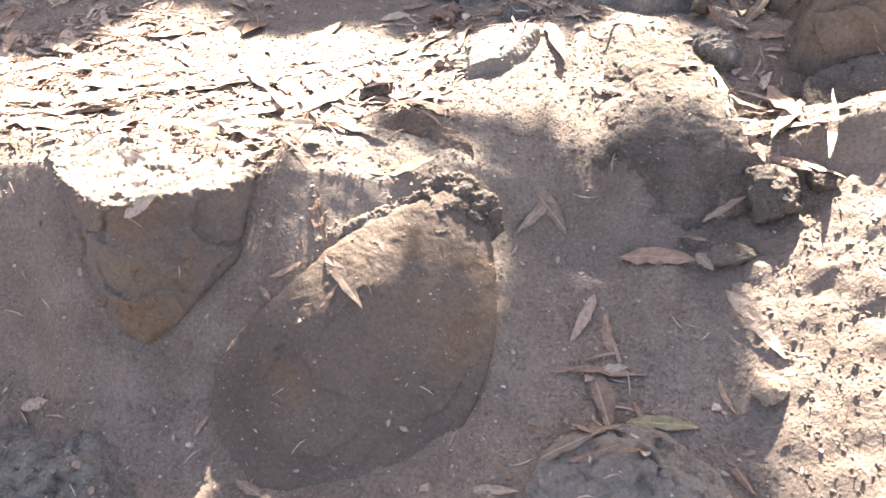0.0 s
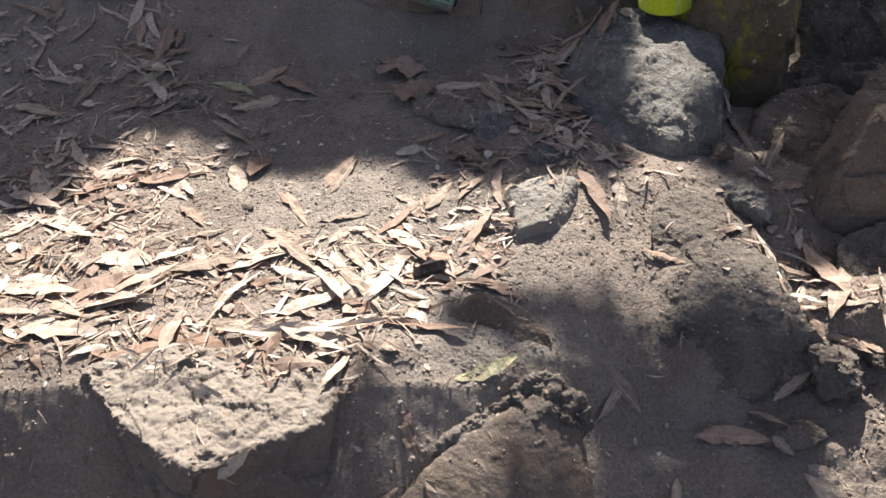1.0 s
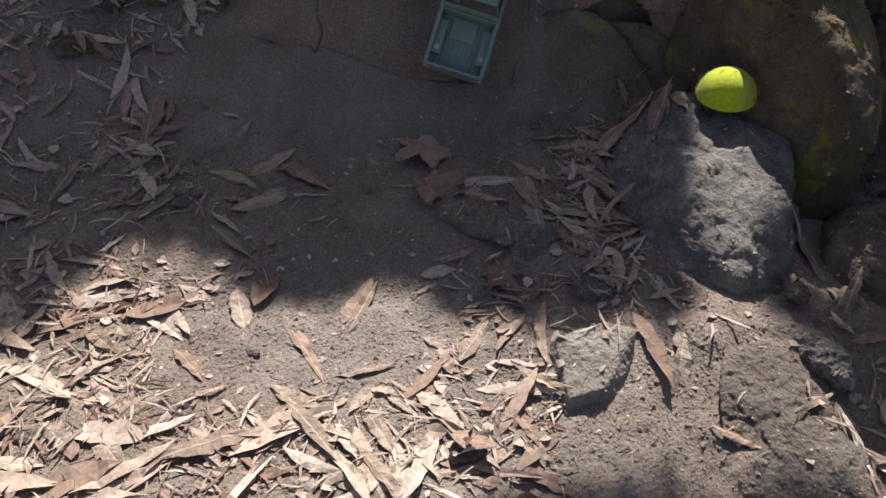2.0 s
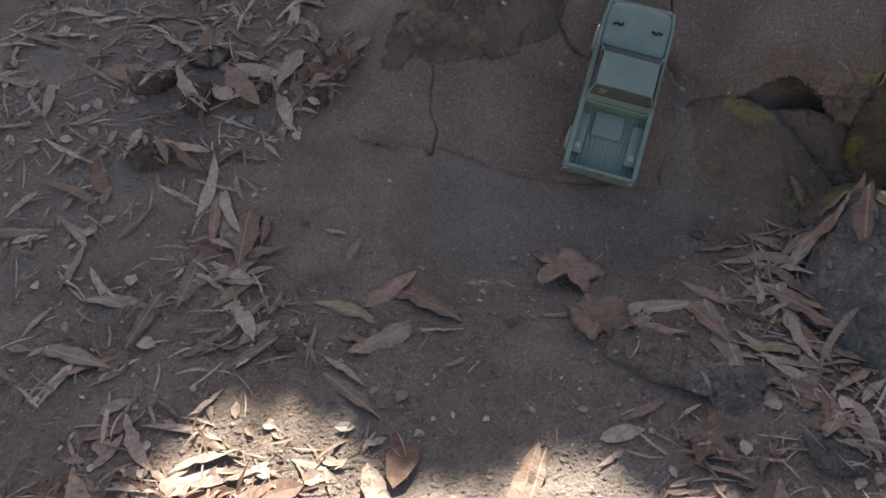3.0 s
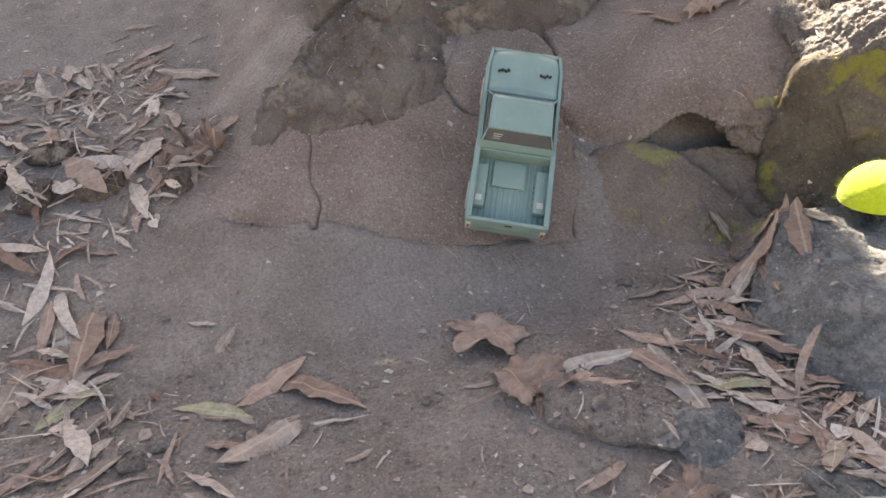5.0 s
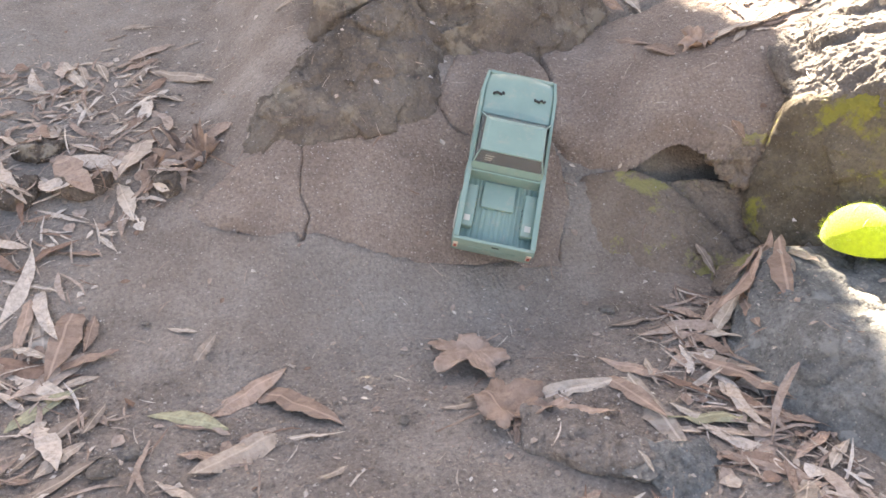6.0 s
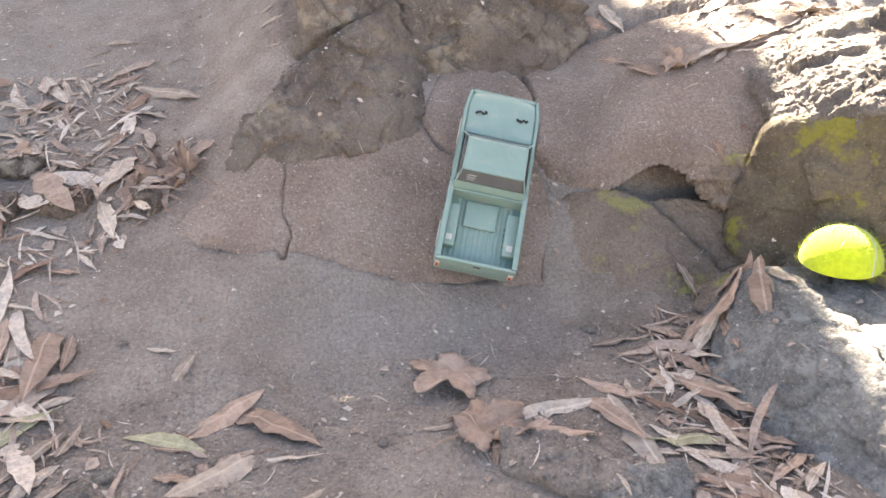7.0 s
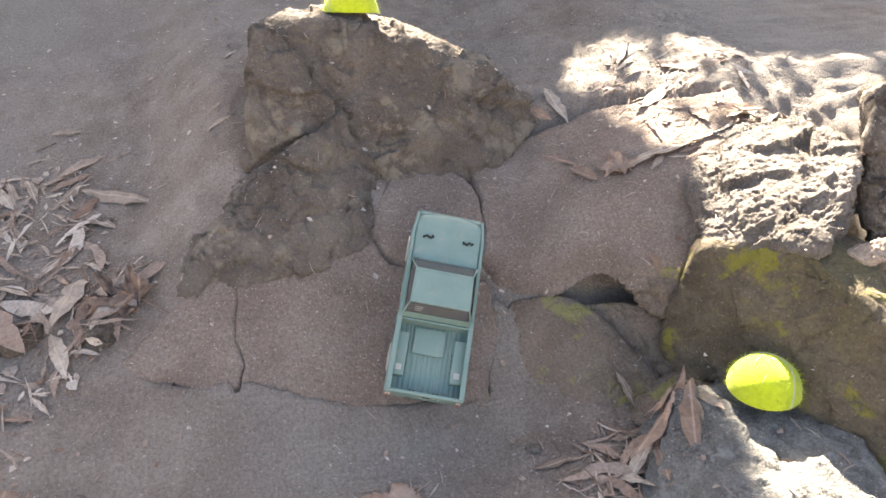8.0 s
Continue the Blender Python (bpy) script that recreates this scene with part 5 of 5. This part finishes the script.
def toy_truck():
    car = new("toy_truck")
    for sign in (-1, 1):
        part("side_panel", side_panel(sign), PAINT, car)
    # hood with a centre crease and a rolled front edge
    xs = np.linspace(-0.0365, 0.0365, 25)

    def hood(x, y):
        return 0.0625 - 3.2 * x * x - 1.6e4 * abs(x) ** 4 * 0.05 - 0.0006 * math.exp(-(x / 0.0009) ** 2) - max(0.0, y - 0.082) ** 2 * 34 - (y - 0.03) * 0.03 + 0.0007 * math.exp(-((y - 0.0455) / 0.0016) ** 2)
    part("hood", smooth(mesh_of("hood", panel(xs, np.linspace(0.037, 0.0955, 30), hood, 0.0015))), PAINT, car)
    grille = part("grille", block((0.066, 0.004, 0.022), (0, 0.0935, 0.0445), 0.001), PAINT, car)
    for k in range(3):
        part("grille_bar", block((0.046, 0.0012, 0.0016), (0, 0.0962, 0.039 + 0.005 * k), 0.0003), BLACK, grille)
    for sign in (-1, 1):
        bm = bmesh.new()
        bmesh.ops.create_cone(bm, cap_ends=True, segments=20, radius1=0.0045, radius2=0.004, depth=0.002, matrix=Matrix.Translation((sign * 0.028, 0.0965, 0.045)) @ Matrix.Rotation(-math.pi / 2, 4, "X"))
        part("headlight", bm, STEEL, grille)
    part("front_bumper", block((0.072, 0.006, 0.007), (0, 0.099, 0.033), 0.0014), STEEL, car)
    # cab: a tapered frame with open window bays
    bm = bmesh.new()
    low = [(-0.0355, -0.0245), (0.0355, -0.0245), (0.0355, 0.0395), (-0.0355, 0.0395)]
    high = [(-0.0298, -0.0135), (0.0298, -0.0135), (0.029, 0.0225), (-0.029, 0.0225)]
    b = [bm.verts.new((x, y, 0.0605)) for x, y in low]
    t = [bm.verts.new((x, y, 0.0815)) for x, y in high]
    walls = [bm.faces.new((b[i], b[(i + 1) % 4], t[(i + 1) % 4], t[i])) for i in range(4)]
    bm.faces.new(t)
    bays = [[v.co.copy() for v in f.verts] for f in walls]
    bmesh.ops.inset_individual(bm, faces=walls, thickness=0.0046, depth=0)
    for v in {v for f in walls for v in f.verts}:
        if v.co.z < 0.07:
            v.co = v.co + Vector((-v.co.x * 0.03, 0.003 if v.co.y < 0 else -0.002, 0.0095 if v.co.y < 0 else 0.004))
    panes = [[v.co.copy() for v in f.verts] for f in walls]
    bmesh.ops.delete(bm, geom=walls, context="FACES")
    roof = [f for f in bm.faces if all(abs(v.co.z - 0.0815) < 1e-5 for v in f.verts)]
    bmesh.ops.inset_individual(bm, faces=roof, thickness=0.006, depth=0.0)
    for v in bm.verts:
        if abs(v.co.z - 0.0815) < 1e-5 and abs(v.co.x) < 0.0255:
            v.co.z += 0.002
    cab = part("cab", bm, PAINT, car)
    thick = cab.modifiers.new("thickness", "SOLIDIFY")
    thick.thickness, thick.offset = 0.0016, -1
    soft = cab.modifiers.new("worn edges", "BEVEL")
    soft.width, soft.segments, soft.limit_method, soft.angle_limit = 0.0032, 4, "ANGLE", radians(25)
    for name, corners in zip(("rear_window", "side_window", "windscreen", "side_window"), panes):
        bm = bmesh.new()
        c = sum(corners, Vector()) / 4
        n = (corners[1] - corners[0]).cross(corners[3] - corners[0]).normalized()
        ring = [c + (p - c) * 1.03 - n * 0.001 for p in corners]
        vs = [bm.verts.new(p) for p in ring] + [bm.verts.new(p - n * 0.0005) for p in ring]
        bm.faces.new(vs[:4])
        bm.faces.new(vs[7:3:-1])
        for i in range(4):
            bm.faces.new((vs[i], vs[i + 4], vs[(i + 1) % 4 + 4], vs[(i + 1) % 4]))
        pane = part(name, bm, PANE, cab, "smoked clear plastic pane")
        if name == "rear_window":
            for k in range(3):
                sticker = bmesh.new()
                x, z = -0.019, 0.0755 - 0.0022 * k
                y = -0.0245 + 0.011 * (z - 0.0605) / 0.021 - 0.0002
                sticker.faces.new([sticker.verts.new(p) for p in ((x - 0.005, y, z), (x + 0.004 - 0.0012 * k, y, z), (x + 0.004 - 0.0012 * k, y + 0.0002, z + 0.0011), (x - 0.005, y + 0.0002, z + 0.0011))])
                part("sticker", sticker, WHITE, pane, "small white sticker with unreadable lines")
    part("dashboard", block((0.064, 0.012, 0.008), (0, 0.033, 0.0585), 0.001), BLACK, cab)
    part("cab_floor", block((0.066, 0.062, 0.004), (0, 0.0075, 0.052), 0.0008), BLACK, cab)
    # bed: ribbed floor, front wall, raised battery lid, wheel boxes, tailgate
    ys, xs = np.linspace(-0.096, -0.0255, 12), np.linspace(-0.0352, 0.0352, 73)
    bed = part("bed_floor", panel(xs, ys, lambda x, y: 0.0445 + (0.0009 if (x / 0.0054) % 1 < 0.55 else 0.0), 0.0015), PAINT, car)
    part("battery_lid", block((0.032, 0.027, 0.0035), (-0.002, -0.0435, 0.0468), 0.0009), PAINT, bed)
    part("bed_front_wall", block((0.071, 0.002, 0.018), (0, -0.0262, 0.0525), 0.0005), PAINT, car)
    for sign in (-1, 1):
        box = part("wheel_box", block((0.0125, 0.044, 0.0105), (sign * 0.0294, -0.06, 0.0492), 0.0014), PAINT, bed)
        part("patch", block((0.006, 0.006, 0.0006), (sign * 0.0294, -0.074, 0.0546), 0.0002), WHITE, box, "pale square patch")
        part("bed_rail", block((0.0052, 0.078, 0.0022), (sign * 0.0363, -0.0585, 0.0619), 0.0008), PAINT, car)
    gate = part("tailgate", block((0.077, 0.0036, 0.0275), (0, -0.0982, 0.0478), 0.0012), PAINT, car)
    for k in range(9):
        part("raised_letter_bar", block((0.0036, 0.0007, 0.0055), (-0.0205 + 0.0051 * k, -0.1003, 0.0455), 0.0002), PAINT, gate)
    part("latch", block((0.007, 0.0009, 0.0016), (0.002, -0.1002, 0.056), 0.0003), BLACK, gate)
    for sign in (-1, 1):
        lamp_ = part("tail_light", block((0.0046, 0.0016, 0.0115), (sign * 0.0352, -0.1002, 0.0475), 0.0004), CREAM, car, "cream bezel with red lens")
        part("lens", block((0.0026, 0.0012, 0.0058), (sign * 0.0352, -0.1009, 0.0465), 0.0004), RED, lamp_, "red lens")
        for k in (-1, 1):
            part("screw", block((0.0018, 0.001, 0.001), (sign * 0.012 + k * 0.002, -0.0935, 0.0457), 0.0002), BLACK, bed)
    part("rear_bumper", block((0.07, 0.003, 0.005), (0, -0.0975, 0.0335), 0.001), PAINT, car)
    # two black clips on the hood
    for sign in (-1, 1):
        bm = bmesh.new()
        z = hood(sign * 0.0215, 0.0648)
        for dx, dy, w in ((-0.005, 0.0005, 0.0034), (-0.002, -0.0008, 0.0042), (0.0012, 0.0007, 0.003), (0.0042, -0.0004, 0.0034)):
            m = Matrix.Translation((sign * 0.0215 + dx * sign, 0.0648 + dy + sign * dx * 0.1, z + 0.0014)) @ Matrix.Rotation(dx * 200, 4, "Z") @ Matrix.Diagonal((w, 0.0022, 0.0022, 1))
            bmesh.ops.create_cube(bm, size=1, matrix=m)
        part("hood_clip", bevelled(bm, 0.0005, 1), BLACK, car, "small black body clip")
    # running gear
    part("chassis", block((0.024, 0.15, 0.012), (0, 0, 0.031), 0.002), BLACK, car)
    for y in (-0.06, 0.061):
        part("axle", block((0.06, 0.008, 0.008), (0, y, 0.0245), 0.002), BLACK, car)
    tyre, rim, slots = wheel_meshes()
    for y in (-0.06, 0.061):
        for sign in (-1, 1):
            hub = new("wheel", None)
            hub.parent = car
            hub.matrix_local = pose(sign * 0.0302, y, 0.0245, 7 * y * 1000, 0, 0 if sign > 0 else 180)
            part("tyre", tyre, RUBBER, hub, "knobbly black tyre grey with dust")
            part("rim", rim, RIM, hub, "pale eight-spoke rim")
            part("rim_slots", slots, BLACK, hub)
    for ob in car.children_recursive:
        if ob.name.startswith(("hood_clip", "side_panel", "tyre")) is False and ob.type == "MESH" and ob.name.startswith(("battery", "wheel_box", "tailgate", "bed_rail", "grille", "front_b")):
            smooth(ob.data)
    car.matrix_world = TRUCK_POSE
    return tagged(car, "pale green toy pickup truck with dusty black tyres, climbing the slab", "toy truck")


toy_truck()


# ---- an unseen tree, added out of sight above to shade the place ----
# sun patches wanted below, cut as crown gaps on a level sheet at height 0
GAPS = [
    [(-0.9, 0.84), (-0.344, 0.85), (-0.304, 0.865), (-0.267, 0.935), (-0.167, 0.925), (-0.137, 0.888), (-0.06, 0.88), (-0.014, 0.893), (0.018, 0.893), (0.035, 0.855), (0.09, 0.825), (0.12, 0.803), (0.18, 0.798), (0.207, 0.787), (0.262, 0.822),
     (0.31, 0.785), (0.34, 0.7), (0.338, 0.64), (0.31, 0.648), (0.285, 0.656), (0.247, 0.668), (0.217, 0.682), (0.19, 0.692), (0.17, 0.7), (0.135, 0.7), (0.1, 0.69), (0.03, 0.68), (-0.025, 0.62), (-0.07, 0.51), (-0.14, 0.475), (-0.24, 0.51), (-0.3, 0.57), (-0.9, 0.57)],
    [(0.284, 0.95), (0.302, 0.997), (0.315, 0.96), (0.313, 0.895), (0.35, 0.885), (0.362, 0.85), (0.31, 0.824), (0.255, 0.824), (0.258, 0.872), (0.283, 0.913)],
    [(0.31, 1.2), (0.358, 1.226), (0.409, 1.18), (0.536, 1.09), (1.0, 1.05), (1.0, 0.93), (0.46, 0.87), (0.4, 0.82), (0.365, 0.8), (0.348, 0.825), (0.33, 0.88), (0.325, 0.92), (0.345, 0.99), (0.325, 1.075)],
    [(-0.07, 1.054), (0.03, 1.056), (0.085, 1.073), (0.15, 1.1), (0.2, 1.12), (0.15, 1.17), (-0.05, 1.16)],
    [(-0.004, 0.6), (0.016, 0.64), (0.067, 0.654), (0.115, 0.664), (0.152, 0.654), (0.148, 0.624), (0.112, 0.603), (0.08, 0.597), (0.04, 0.595)],
    [(0.325, 0.63), (0.338, 0.652), (0.37, 0.69), (0.384, 0.706), (0.4, 0.682), (0.43, 0.655), (0.6, 0.65), (0.6, 0.38), (0.36, 0.4), (0.35, 0.45), (0.348, 0.49), (0.364, 0.515), (0.33, 0.54), (0.35, 0.56), (0.318, 0.58), (0.334, 0.597), (0.32, 0.612)],
]
DARK_LEAF, n_, l_, b_ = material("living leaf", 0.6)
b_.inputs["Base Color"].default_value = (0.06, 0.09, 0.03, 1)
BARK, n_, l_, b_ = material("bark", 0.9)
l_.new(ramp(n_, l_, noise_node(n_, l_, n_.new("ShaderNodeTexCoord").outputs["Object"], 9, 6), [(0.3, (0.12, 0.09, 0.07)), (0.7, (0.3, 0.25, 0.2))]), b_.inputs["Base Color"])


def shade_tree():
    tree = new("shade_tree")
    rng = np.random.RandomState(8)
    n = 260000
    gx, gy = rng.uniform(-1.6, 1.9, n), rng.uniform(-0.6, 3.7, n)
    # a lobed outline, thinning out to twigs
    way = np.arctan2(gy - 1.45, gx - 0.12)
    edge = 1.18 + 0.16 * np.sin(3 * way + 0.7) + 0.12 * np.sin(5 * way + 2.1) + 0.09 * np.sin(11 * way) + 0.1 * rng.rand(n)
    far = np.hypot((gx - 0.12) / 1.05, (gy - 1.45) / 1.35) / edge
    keep = (far < 1) & (rng.rand(n) < 1.25 - 0.6 * far ** 3)
    # leaves are left out of each gap; a few stay in the third to dim it
    for k, gap in enumerate(GAPS):
        keep &= (inside(gap, gx, gy) < -0.01) | (rng.rand(n) < (0.022 if k == 2 else 0.0))
    gx, gy, far = gx[keep], gy[keep], far[keep]
    lump = 0.5 + 0.5 * np.sin(7 * gx + 2 * np.sin(5 * gy)) * np.sin(6 * gy + 1.3 * np.sin(8 * gx))
    away = 2.6 + (0.12 + (0.25 + 0.45 * lump) * np.sqrt(1 - far)) * rng.uniform(-0.75, 1.0, len(gx))
    at = np.stack([gx, gy, gx * 0], 1) + np.array(TO_SUN)[None] * away[:, None]
    turn = rng.normal(size=(len(gx), 3))
    turn /= np.linalg.norm(turn, axis=1)[:, None]
    other = np.cross(turn, rng.normal(size=(len(gx), 3)))
    other /= np.linalg.norm(other, axis=1)[:, None]
    size = rng.uniform(0.022, 0.036, len(gx))[:, None]
    fold = np.cross(turn, other)
    v = np.stack([at - turn * size, at + other * size * 0.5 + fold * size * 0.2, at + turn * size, at - other * size * 0.5 + fold * size * 0.2], 1).reshape(-1, 3)
    i = np.arange(len(gx)) * 4
    f = np.concatenate([np.stack([i, i + 1, i + 2], 1), np.stack([i, i + 2, i + 3], 1)])
    me = bpy.data.meshes.new("crown")
    me.from_pydata(v.tolist(), [], f.tolist())
    tagged(part("crown", me, DARK_LEAF, tree), kind="stuff")
    # trunk and limbs, standing behind the crown
    # invented to carry the added crown
    foot = Vector((1.9, 4.6, land_at(1.9, 4.6) - 0.1))
    fork = foot + Vector((-0.3, -0.6, 1.6))
    ends = [Vector((gx_, gy_, 0)) + TO_SUN * 3.0 for gx_, gy_ in ((-0.4, 1.6), (0.6, 0.9), (0.1, 2.4), (0.9, 2.0))]
    for name, a, b, ra, rb in [("trunk", foot, fork, 0.17, 0.11)] + [("limb", fork, e, 0.08, 0.02) for e in ends]:
        bm = bmesh.new()
        rings = []
        along = (b - a)
        side = along.orthogonal().normalized()
        up = along.cross(side).normalized()
        for k in range(9):
            t = k / 8
            mid = a + along * t + side * 0.12 * math.sin(3 * t + ra * 20) * t * (1 - t) * 4
            r = ra + (rb - ra) * t
            rings.append([bm.verts.new(mid + (side * math.cos(q * math.pi / 5) + up * math.sin(q * math.pi / 5)) * r * (1 + 0.1 * math.sin(q * 2.3 + k))) for q in range(10)])
        for p, q in zip(rings, rings[1:]):
            for j in range(10):
                bm.faces.new((p[j], p[(j + 1) % 10], q[(j + 1) % 10], q[j]))
        part(name, smooth(mesh_of(name, bm)), BARK, tree)
    return tagged(tree, "unseen leafy tree, added so its gappy crown shades the slope", "tree")


shade_tree()


# the plan above is drawn in units of 1.14 m: bring everything to true size
for ob in bpy.data.objects:
    if ob.parent is None and ob.type in ("MESH", "EMPTY"):
        ob.location = ob.location * UNIT
        ob.scale = ob.scale * UNIT
